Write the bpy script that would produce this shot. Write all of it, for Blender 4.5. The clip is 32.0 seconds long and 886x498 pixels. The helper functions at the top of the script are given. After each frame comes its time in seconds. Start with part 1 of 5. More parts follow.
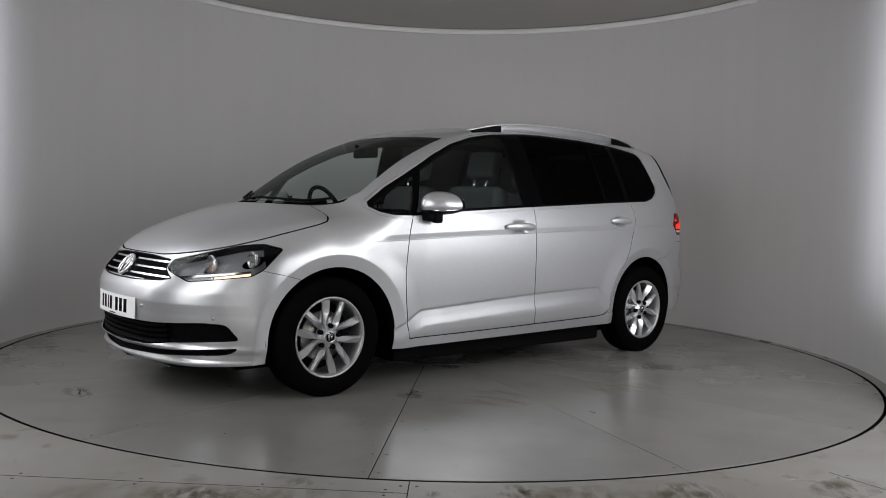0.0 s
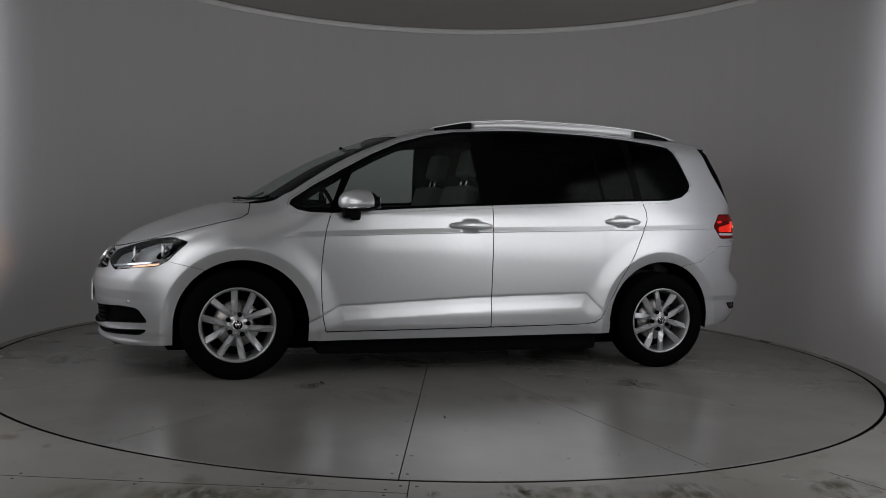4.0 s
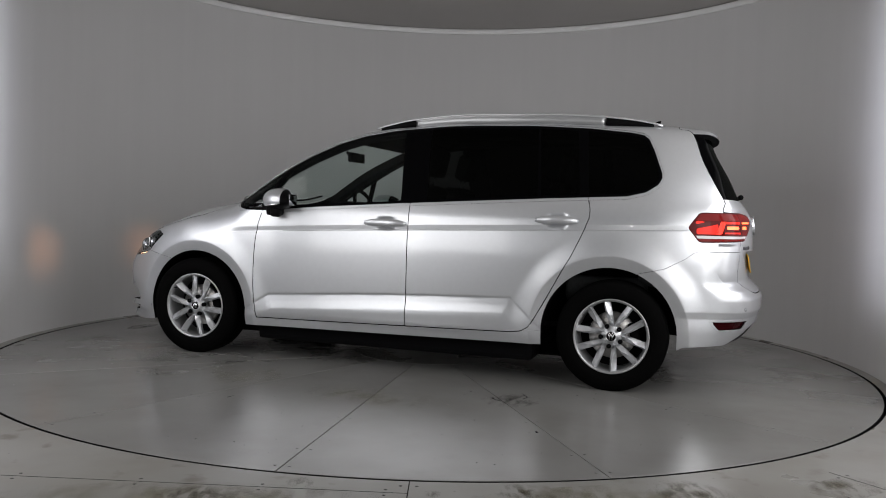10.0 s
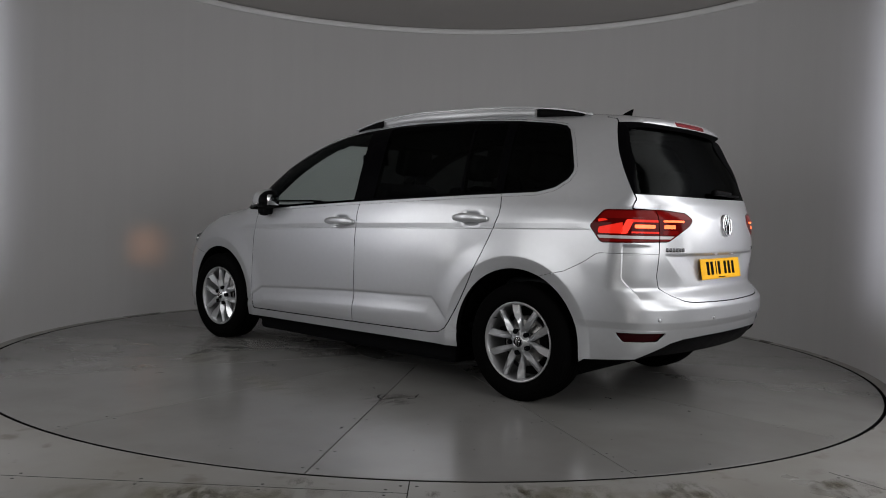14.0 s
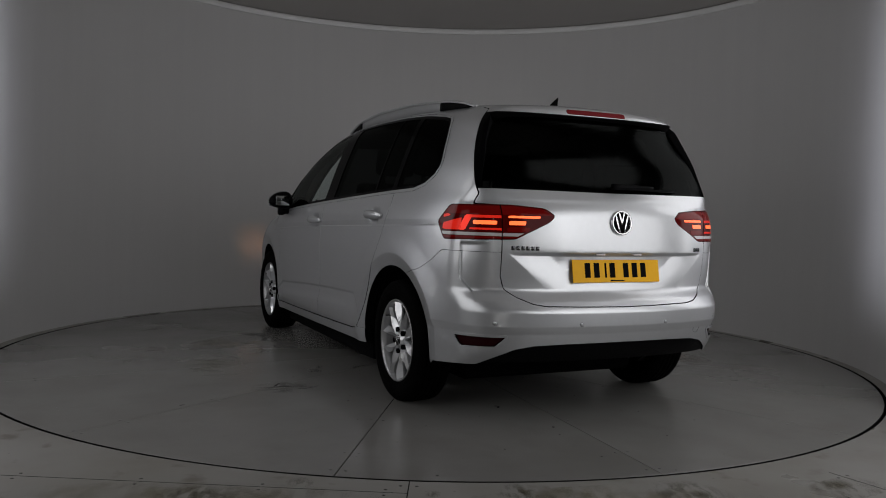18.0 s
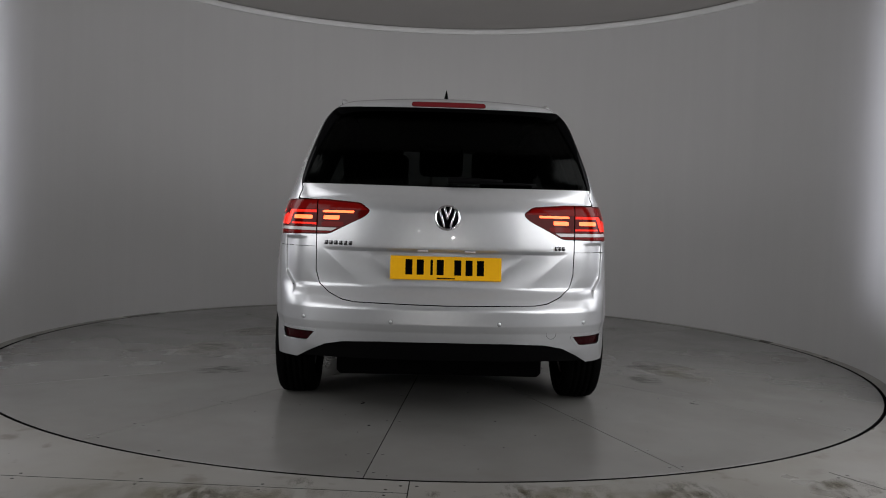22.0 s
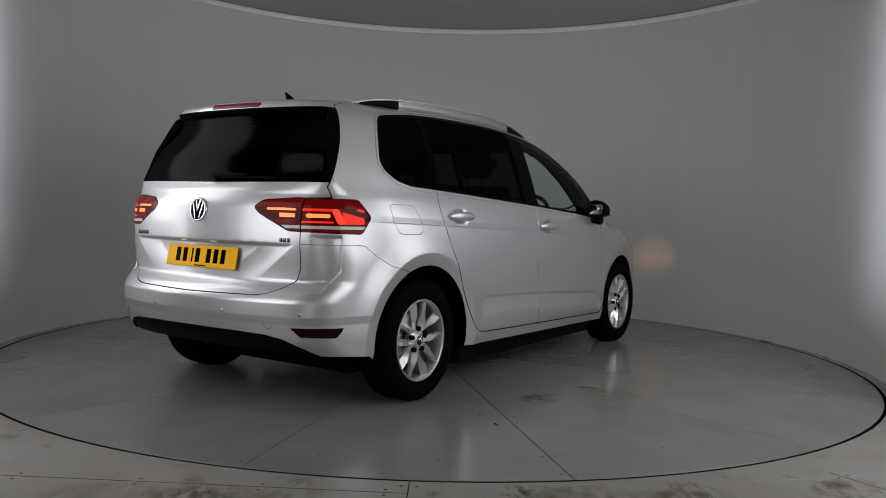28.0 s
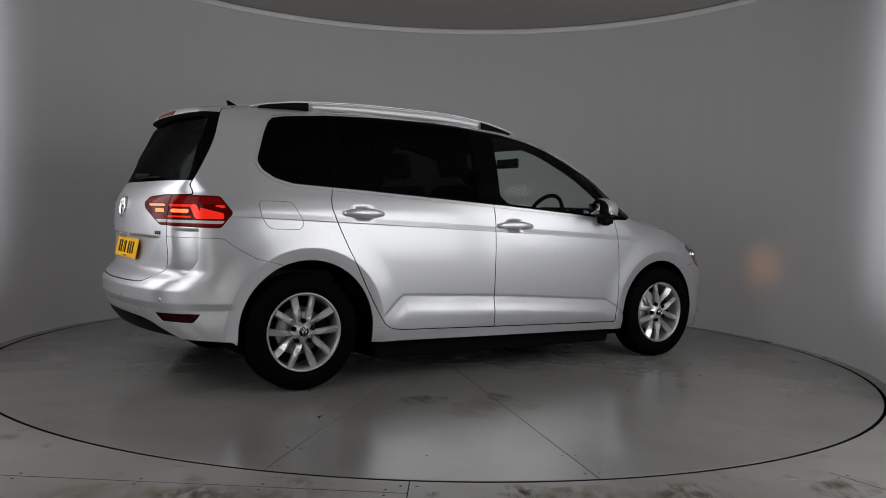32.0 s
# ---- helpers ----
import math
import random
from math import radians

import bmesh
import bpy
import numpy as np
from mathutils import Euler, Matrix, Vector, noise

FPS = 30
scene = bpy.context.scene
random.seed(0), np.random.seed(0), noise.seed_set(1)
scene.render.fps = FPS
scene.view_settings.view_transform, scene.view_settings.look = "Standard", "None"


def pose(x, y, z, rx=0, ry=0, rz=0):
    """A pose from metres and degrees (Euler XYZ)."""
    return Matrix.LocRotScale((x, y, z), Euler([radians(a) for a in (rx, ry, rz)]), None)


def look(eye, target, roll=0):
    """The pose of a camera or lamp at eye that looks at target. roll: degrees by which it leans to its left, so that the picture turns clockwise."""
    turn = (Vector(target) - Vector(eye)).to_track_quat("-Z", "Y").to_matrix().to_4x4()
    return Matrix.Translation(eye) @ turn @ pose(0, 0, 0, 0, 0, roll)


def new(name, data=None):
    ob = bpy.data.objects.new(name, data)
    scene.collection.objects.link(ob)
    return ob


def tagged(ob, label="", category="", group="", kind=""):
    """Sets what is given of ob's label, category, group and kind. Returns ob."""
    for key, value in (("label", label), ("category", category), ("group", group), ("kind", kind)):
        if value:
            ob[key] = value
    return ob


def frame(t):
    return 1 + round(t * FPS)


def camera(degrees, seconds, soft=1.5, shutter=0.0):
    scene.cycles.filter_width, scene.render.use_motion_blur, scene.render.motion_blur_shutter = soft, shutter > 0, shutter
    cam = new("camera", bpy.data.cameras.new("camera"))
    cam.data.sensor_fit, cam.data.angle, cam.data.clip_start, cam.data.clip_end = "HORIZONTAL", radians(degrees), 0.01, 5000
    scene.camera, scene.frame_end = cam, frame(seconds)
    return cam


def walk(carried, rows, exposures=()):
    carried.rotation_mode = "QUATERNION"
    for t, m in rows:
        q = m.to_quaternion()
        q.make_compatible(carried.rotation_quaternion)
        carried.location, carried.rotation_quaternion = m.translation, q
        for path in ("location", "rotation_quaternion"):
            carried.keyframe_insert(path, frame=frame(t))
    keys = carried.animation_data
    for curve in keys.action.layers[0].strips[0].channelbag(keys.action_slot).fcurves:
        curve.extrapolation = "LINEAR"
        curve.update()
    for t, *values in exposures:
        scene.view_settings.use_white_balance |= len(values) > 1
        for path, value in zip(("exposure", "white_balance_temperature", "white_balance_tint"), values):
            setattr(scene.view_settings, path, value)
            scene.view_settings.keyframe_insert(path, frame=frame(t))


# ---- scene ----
# ---- camera ----
cam = camera(56.1, 32.0, soft=1.0)
EYE = Vector((0.0, -5.996, 1.016))
AIM = EYE + Vector((math.sin(0.01023) * math.cos(0.04615), math.cos(0.01023) * math.cos(0.04615), -math.sin(0.04615))) * 6
walk(cam, [(0, look(EYE, AIM, 1.8)), (32, look(EYE, AIM, 1.8))], exposures=[(0, 0.03), (1, -0.23), (3, -0.72), (6, -1.01), (8, -0.5), (10, -0.02), (11, -0.23), (13, -0.35), (17, -0.94), (18, -1.01), (20, -0.7), (23, -0.11), (25, -0.06), (28, -0.36), (30, -0.44), (32, -0.47)])


def heading(t):
    """Turn of the turntable and of the car on it, in degrees."""
    v = (t - 16) / 16
    return 126.661 - 93.81 * v - 0.315 * v * v - 0.225 * v ** 3


# ---- world and light ----
world = bpy.data.worlds.new("world")
scene.world = world
world.use_nodes = True
world.node_tree.nodes["Background"].inputs[0].default_value = (0.5, 0.52, 0.56, 1)
world.node_tree.nodes["Background"].inputs[1].default_value = 0.005


def area_lamp(name, eye, target, width, height, watts, colour=(1, 1, 1)):
    data = bpy.data.lights.new(name, "AREA")
    data.shape, data.size, data.size_y, data.energy, data.color = "RECTANGLE", width, height, watts, colour
    ob = new(name, data)
    ob.matrix_world = look(eye, target)
    return ob


for side in (-1, 1):
    # unseen tall lamps added behind the wall's skin to brighten its ends
    for turn, r, width, watts in ((-10, 3.3, 0.5, 9), (-20, 3.3, 0.5, 17)):
        x, y = r * math.cos(radians(turn)), r * math.sin(radians(turn))
        area_lamp("added_glow_lamp", (side * x, y, 1.6), (0, 0, 1.6), width, 2.4, watts * (0.85 if side > 0 else 1.0), (0.92, 0.93, 1))
    # broad soft panels where the wall ends, on both sides of the opening
    area_lamp("light_panel", (side * 2.60, -1.36, 1.58), (side * 0.2, -0.1, 1.3), 0.85, 2.1, 20, (1, 0.99, 1))
    if side > 0:
        area_lamp("light_panel", (2.30, -2.75, 1.58), (0.2, -0.6, 1.3), 1.6, 2.1, 36, (1, 0.99, 1))
    else:
        area_lamp("light_panel", (-2.32, -3.02, 1.58), (-0.2, -0.6, 1.3), 1.15, 2.1, 22, (1, 0.99, 1))
    area_lamp("light_panel", (side * 2.08, -4.25, 1.70), (side * 0.2, -0.6, 1.0), 1.3, 1.9, 27 if side > 0 else 21, (1, 0.99, 1))


# ---- materials ----
def nodes_of(name):
    m = bpy.data.materials.new(name)
    m.use_nodes = True
    t = m.node_tree
    return m, t, t.nodes["Principled BSDF"]


def simple(name, colour, rough=0.5, metal=0.0, coat=0.0, grain=0.0, scale=40.0, bump=0.0, emit=None, power=0.0, spec=0.5):
    """A principled surface with colour and roughness varied at two scales."""
    m, t, b = nodes_of(name)
    b.inputs["Base Color"].default_value = (*colour, 1)
    b.inputs["Roughness"].default_value = rough
    b.inputs["Metallic"].default_value = metal
    b.inputs["Coat Weight"].default_value = coat
    b.inputs["Coat Roughness"].default_value = 0.025
    b.inputs["Specular IOR Level"].default_value = spec
    if emit:
        b.inputs["Emission Color"].default_value = (*emit, 1)
        b.inputs["Emission Strength"].default_value = power
    if grain or bump:
        co = t.nodes.new("ShaderNodeTexCoord")
        big, small = t.nodes.new("ShaderNodeTexNoise"), t.nodes.new("ShaderNodeTexNoise")
        big.inputs["Scale"].default_value, small.inputs["Scale"].default_value = scale * 0.12, scale
        big.inputs["Detail"].default_value = small.inputs["Detail"].default_value = 4
        for n in (big, small):
            t.links.new(co.outputs["Object"], n.inputs["Vector"])
        add = t.nodes.new("ShaderNodeMath")
        add.operation = "ADD"
        t.links.new(big.outputs["Fac"], add.inputs[0])
        t.links.new(small.outputs["Fac"], add.inputs[1])
        ramp = t.nodes.new("ShaderNodeMapRange")
        ramp.inputs["From Min"].default_value, ramp.inputs["From Max"].default_value = 0.6, 1.4
        ramp.inputs["To Min"].default_value, ramp.inputs["To Max"].default_value = 1 - grain, 1 + grain
        t.links.new(add.outputs[0], ramp.inputs["Value"])
        if grain:
            mul = t.nodes.new("ShaderNodeVectorMath")
            mul.operation = "SCALE"
            mul.inputs[0].default_value = colour
            t.links.new(ramp.outputs[0], mul.inputs["Scale"])
            t.links.new(mul.outputs[0], b.inputs["Base Color"])
            mr = t.nodes.new("ShaderNodeMath")
            mr.operation = "MULTIPLY"
            mr.inputs[1].default_value = rough
            t.links.new(ramp.outputs[0], mr.inputs[0])
            t.links.new(mr.outputs[0], b.inputs["Roughness"])
        if bump:
            bp = t.nodes.new("ShaderNodeBump")
            bp.inputs["Strength"].default_value, bp.inputs["Distance"].default_value = bump, 0.002
            t.links.new(small.outputs["Fac"], bp.inputs["Height"])
            t.links.new(bp.outputs[0], b.inputs["Normal"])
    return m


def glass(name, tint, rough=0.0, gloss=1.0):
    """Thin tinted glazing: light passes straight through, with a clear reflection."""
    m, t, b = nodes_of(name)
    t.nodes.remove(b)
    out = t.nodes["Material Output"]
    tr, gl, mix, fr = (t.nodes.new(k) for k in ("ShaderNodeBsdfTransparent", "ShaderNodeBsdfGlossy", "ShaderNodeMixShader", "ShaderNodeLayerWeight"))
    tr.inputs["Color"].default_value = (*tint, 1)
    gl.inputs["Roughness"].default_value = rough
    gl.inputs["Color"].default_value = (0.9, 0.95, 0.93, 1)
    fr.inputs["Blend"].default_value = 0.5
    last = fr.outputs["Facing"]
    for op, k in (("POWER", 5.0), ("MULTIPLY", 0.8 * gloss), ("ADD", 0.035 * gloss)):
        n = t.nodes.new("ShaderNodeMath")
        n.operation, n.inputs[1].default_value = op, k
        t.links.new(last, n.inputs[0])
        last = n.outputs[0]
    t.links.new(last, mix.inputs[0])
    t.links.new(tr.outputs[0], mix.inputs[1])
    t.links.new(gl.outputs[0], mix.inputs[2])
    t.links.new(mix.outputs[0], out.inputs["Surface"])
    return m


PAINT = simple("silver_metallic_paint", (0.51, 0.521, 0.538), 0.34, 0.70, 0.7, 0.03, 300)
BLACK_TRIM = simple("black_plastic", (0.003, 0.003, 0.0033), 0.45, 0, 0, 0.15, 200, 0.2, spec=0.03)
GLOSS_BLACK = simple("gloss_black", (0.0015, 0.0015, 0.0018), 0.14, 0, 0, spec=0.018)
RUBBER = simple("tyre_rubber", (0.002, 0.002, 0.002), 0.8, 0, 0, 0.2, 120, 0.4, spec=0.02)
CHROME = simple("chrome", (0.8, 0.8, 0.82), 0.14, 1.0)
DARK_CHROME = simple("dark_chrome", (0.10, 0.10, 0.105), 0.2, 1.0)
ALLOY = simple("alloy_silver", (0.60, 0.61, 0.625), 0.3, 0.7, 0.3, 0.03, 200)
# darker copy of the alloy: shade in the rim barrel and under the rails
SHADED_ALLOY = simple("shaded_silver", (0.35, 0.355, 0.36), 0.38, 0.7, 0.2, 0.03, 200)
SCREW = simple("dark_screw", (0.05, 0.048, 0.045), 0.5, 0.5, 0, 0.2, 100)
STEEL = simple("brake_steel", (0.35, 0.34, 0.33), 0.4, 1.0, 0, 0.1, 150)
CLOTH = simple("seat_cloth", (0.06, 0.062, 0.064), 0.95, 0, 0, 0.25, 300, 0.4, spec=0.1)
DARK = simple("interior_black", (0.003, 0.003, 0.0034), 0.85, 0, 0, 0.15, 100, spec=0.04)
CLEAR = glass("clear_glass", (0.80, 0.86, 0.84), 0.02, 0.5)
MIRROR = simple("mirror_silver", (0.35, 0.36, 0.37), 0.12, 1.0)
TINT = glass("privacy_glass", (0.024, 0.025, 0.025), 0.12, 0.14)
WALL = simple("grey_studio_wall", (0.20, 0.20, 0.205), 0.8, 0, 0, 0.03, 3, 0.05)
HALL = simple("dark_hall_wall", (0.15, 0.15, 0.152), 0.85, 0, 0, 0.05, 3)


def wall_skin():
    """Pale grey skin of the wall, made translucent so that the added lamps behind it brighten its ends."""
    m, t, b = nodes_of("wall_skin")
    tl, mix = t.nodes.new("ShaderNodeBsdfTranslucent"), t.nodes.new("ShaderNodeMixShader")
    tl.inputs["Color"].default_value = (0.80, 0.80, 0.84, 1)
    co, n1, n2 = t.nodes.new("ShaderNodeTexCoord"), t.nodes.new("ShaderNodeTexNoise"), t.nodes.new("ShaderNodeTexNoise")
    mp = t.nodes.new("ShaderNodeMapping")
    mp.inputs["Scale"].default_value = (6, 6, 0.25)
    t.links.new(co.outputs["Object"], mp.inputs["Vector"])
    t.links.new(mp.outputs[0], n1.inputs["Vector"])
    t.links.new(co.outputs["Object"], n2.inputs["Vector"])
    n1.inputs["Scale"].default_value, n2.inputs["Scale"].default_value = 1.5, 0.8
    add = t.nodes.new("ShaderNodeMath")
    t.links.new(n1.outputs["Fac"], add.inputs[0])
    t.links.new(n2.outputs["Fac"], add.inputs[1])
    rng = t.nodes.new("ShaderNodeMapRange")
    rng.inputs[1].default_value, rng.inputs[2].default_value, rng.inputs[3].default_value, rng.inputs[4].default_value = 0.7, 1.3, 0.975, 1.025
    t.links.new(add.outputs[0], rng.inputs[0])
    sc = t.nodes.new("ShaderNodeVectorMath")
    sc.operation = "SCALE"
    sc.inputs[0].default_value = (0.66, 0.654, 0.648)
    t.links.new(rng.outputs[0], sc.inputs["Scale"])
    t.links.new(sc.outputs[0], b.inputs["Base Color"])
    b.inputs["Roughness"].default_value = 0.7
    mix.inputs[0].default_value = 0.25
    t.links.new(b.outputs[0], mix.inputs[1])
    t.links.new(tl.outputs[0], mix.inputs[2])
    t.links.new(mix.outputs[0], t.nodes["Material Output"].inputs["Surface"])
    return m


SKIN = wall_skin()
CEIL = simple("pale_ceiling", (0.42, 0.405, 0.39), 0.8, 0, 0, 0.03, 3)
RIM_TRIM = simple("pale_trim", (0.66, 0.66, 0.66), 0.5, 0, 0, 0.05, 10)


# ---- mesh helpers ----
def mesh_of(name, verts, faces, material, smooth=True):
    me = bpy.data.meshes.new(name)
    me.from_pydata([tuple(v) for v in verts], [], [tuple(f) for f in faces])
    me.materials.append(material)
    if smooth:
        me.polygons.foreach_set("use_smooth", [True] * len(me.polygons))
    me.update()
    return me


def part(name, data, material, parent=None, label="", smooth=True):
    """Links a bmesh or a mesh as one object under a thing or a part."""
    if isinstance(data, bmesh.types.BMesh):
        me = bpy.data.meshes.new(name)
        data.to_mesh(me)
        data.free()
        me.materials.append(material)
        if smooth:
            me.polygons.foreach_set("use_smooth", [True] * len(me.polygons))
    else:
        me = data
    ob = new(name, me)
    if parent:
        ob.parent = parent
    if label:
        ob["label"] = label
    return ob


def lathe(profile, n=64, a0=0.0, a1=math.tau, axis="z"):
    """A turned surface: profile of (radius, height)."""
    bm = bmesh.new()
    full = abs(a1 - a0 - math.tau) < 1e-6
    k = n if full else n + 1
    rings = []
    for r, h in profile:
        ring = []
        for i in range(k):
            a = a0 + (a1 - a0) * i / n
            c, s = r * math.cos(a), r * math.sin(a)
            ring.append(bm.verts.new((c, s, h) if axis == "z" else (c, h, s)))
        rings.append(ring)
    for p, q in zip(rings, rings[1:]):
        for i in range(n):
            j = (i + 1) % k
            bm.faces.new((p[i], p[j], q[j], q[i]))
    bmesh.ops.recalc_face_normals(bm, faces=bm.faces)
    return bm


def box(cx, cy, cz, sx, sy, sz, bevel=0.0, seg=2, m=None):
    bm = bmesh.new()
    bmesh.ops.create_cube(bm, size=1, matrix=Matrix.Translation((cx, cy, cz)) @ Matrix.Diagonal((sx, sy, sz, 1)))
    if bevel:
        bmesh.ops.bevel(bm, geom=bm.edges[:], offset=bevel, segments=seg, profile=0.6, affect="EDGES")
    if m:
        bm.transform(m)
    return bm


def join(*bms):
    out = bmesh.new()
    for b in bms:
        tmp = bpy.data.meshes.new("tmp")
        b.to_mesh(tmp)
        b.free()
        out.from_mesh(tmp)
        bpy.data.meshes.remove(tmp)
    return out


def tube(points, r, n=10, closed=False):
    """A round bar along points (Vectors)."""
    bm = bmesh.new()
    pts = [Vector(p) for p in points]
    rings = []
    for i, p in enumerate(pts):
        d = (pts[min(i + 1, len(pts) - 1)] - pts[max(i - 1, 0)]).normalized()
        if closed:
            d = (pts[(i + 1) % len(pts)] - pts[i - 1]).normalized()
        side = d.cross(Vector((0, 0, 1)))
        side = side.normalized() if side.length > 1e-4 else Vector((1, 0, 0))
        up = side.cross(d)
        rr = r[i] if isinstance(r, (list, tuple)) else r
        rings.append([bm.verts.new(p + rr * (math.cos(a) * side + math.sin(a) * up)) for a in (math.tau * k / n for k in range(n))])
    pairs = list(zip(rings, rings[1:])) + ([(rings[-1], rings[0])] if closed else [])
    for a, b in pairs:
        for k in range(n):
            bm.faces.new((a[k], a[(k + 1) % n], b[(k + 1) % n], b[k]))
    if not closed:
        bm.faces.new(rings[0]), bm.faces.new(rings[-1])
    bmesh.ops.recalc_face_normals(bm, faces=bm.faces)
    return bm


def disc_lamp(r):
    """Round housing and lens of a small wall lamp, facing up."""
    return lathe([(r * 1.25, 0.0), (r * 1.25, 0.05), (r * 1.02, 0.055), (r, 0.035)], 24), lathe([(0.001, 0.04), (r * 0.6, 0.039), (r, 0.035)], 24)


def slab(poly, z0, z1, bevel=0.0):
    """A flat plate with the outline poly (x, y)."""
    bm = bmesh.new()
    lo = [bm.verts.new((x, y, z0)) for x, y in poly]
    hi = [bm.verts.new((x, y, z1)) for x, y in poly]
    n = len(poly)
    bm.faces.new(lo[::-1])
    bm.faces.new(hi)
    for i in range(n):
        bm.faces.new((lo[i], lo[(i + 1) % n], hi[(i + 1) % n], hi[i]))
    bmesh.ops.recalc_face_normals(bm, faces=bm.faces)
    if bevel:
        es = [e for e in bm.edges if abs(e.verts[0].co.z - z1) < 1e-6 and abs(e.verts[1].co.z - z1) < 1e-6]
        bmesh.ops.bevel(bm, geom=es, offset=bevel, segments=1, affect="EDGES")
    return bm


def arc(r, a0, a1, n):
    return [(r * math.cos(math.radians(a0 + (a1 - a0) * i / n)), r * math.sin(math.radians(a0 + (a1 - a0) * i / n))) for i in range(n + 1)]


# ---- the studio ----
TABLE_R, WALL_R, RING_Z = 2.908, 3.0, 2.9
WALL_END = -32.0  # where the round wall ends on both sides, in degrees below the cross axis


def floor_material(name, base, stain, rough, dirt):
    """Painted floor: grey, glossy in patches, with scuffs, dull smears and small specks."""
    m, t, b = nodes_of(name)
    co = t.nodes.new("ShaderNodeTexCoord")
    info, shift = t.nodes.new("ShaderNodeObjectInfo"), t.nodes.new("ShaderNodeMath")
    shift.operation, shift.inputs[1].default_value = "MULTIPLY", 37.0
    t.links.new(info.outputs["Random"], shift.inputs[0])
    mapping = t.nodes.new("ShaderNodeVectorMath")
    t.links.new(co.outputs["Object"], mapping.inputs[0])
    t.links.new(shift.outputs[0], mapping.inputs[1])

    def noise_of(scale, detail=5, distortion=0.0):
        n = t.nodes.new("ShaderNodeTexNoise")
        n.inputs["Scale"].default_value, n.inputs["Detail"].default_value, n.inputs["Distortion"].default_value = scale, detail, distortion
        t.links.new(mapping.outputs[0], n.inputs["Vector"])
        return n.outputs["Fac"]

    def ranged(src, lo, hi, a, c):
        r = t.nodes.new("ShaderNodeMapRange")
        r.inputs[1].default_value, r.inputs[2].default_value, r.inputs[3].default_value, r.inputs[4].default_value = lo, hi, a, c
        t.links.new(src, r.inputs[0])
        return r.outputs[0]

    def mixed(fac, a, c):
        x = t.nodes.new("ShaderNodeMix")
        x.data_type = "RGBA"
        t.links.new(fac, x.inputs[0])
        for k, v in ((6, a), (7, c)):
            if isinstance(v, tuple):
                x.inputs[k].default_value = (*v, 1)
            else:
                t.links.new(v, x.inputs[k])
        return x.outputs[2]

    col = mixed(ranged(noise_of(1.3, 4), 0.38, 0.65, 0, 1), base, tuple(c * 0.90 for c in base))
    col = mixed(ranged(noise_of(3.1, 6), 0.42, 0.78, 0, 0.45), col, tuple(c * 0.86 for c in stain))
    col = mixed(ranged(noise_of(5.5, 5), 0.60, 0.70, 0, dirt), col, tuple(c * 0.6 for c in stain))
    # small dark specks and chips
    for scale, size in ((5.0, 0.045), (13.0, 0.06)):
        v = t.nodes.new("ShaderNodeTexVoronoi")
        v.inputs["Scale"].default_value = scale
        t.links.new(mapping.outputs[0], v.inputs["Vector"])
        sep = t.nodes.new("ShaderNodeSeparateColor")
        t.links.new(v.outputs["Color"], sep.inputs[0])
        both = t.nodes.new("ShaderNodeMath")
        both.operation = "MULTIPLY"
        t.links.new(ranged(v.outputs["Distance"], size * 0.6, size, 1, 0), both.inputs[0])
        t.links.new(ranged(sep.outputs[0], 0.55, 0.6, 0, 0.85), both.inputs[1])
        col = mixed(both.outputs[0], col, tuple(c * 0.25 for c in base))
    t.links.new(col, b.inputs["Base Color"])
    t.links.new(ranged(noise_of(1.7, 4), 0.35, 0.65, rough * 0.85, rough * 1.25), b.inputs["Roughness"])
    b.inputs["Specular IOR Level"].default_value = 0.55
    bp = t.nodes.new("ShaderNodeBump")
    bp.inputs["Strength"].default_value, bp.inputs["Distance"].default_value = 0.06, 0.001
    t.links.new(noise_of(60, 3), bp.inputs["Height"])
    t.links.new(bp.outputs[0], b.inputs["Normal"])
    return m


FLOOR_IN = floor_material("turntable_paint", (0.192, 0.189, 0.182), (0.161, 0.154, 0.141), 0.21, 0.08)
FLOOR_OUT = floor_material("outer_floor_paint", (0.235, 0.23, 0.215), (0.17, 0.15, 0.11), 0.32, 0.85)


def polar(r, turn):
    return r * math.cos(radians(turn)), r * math.sin(radians(turn))


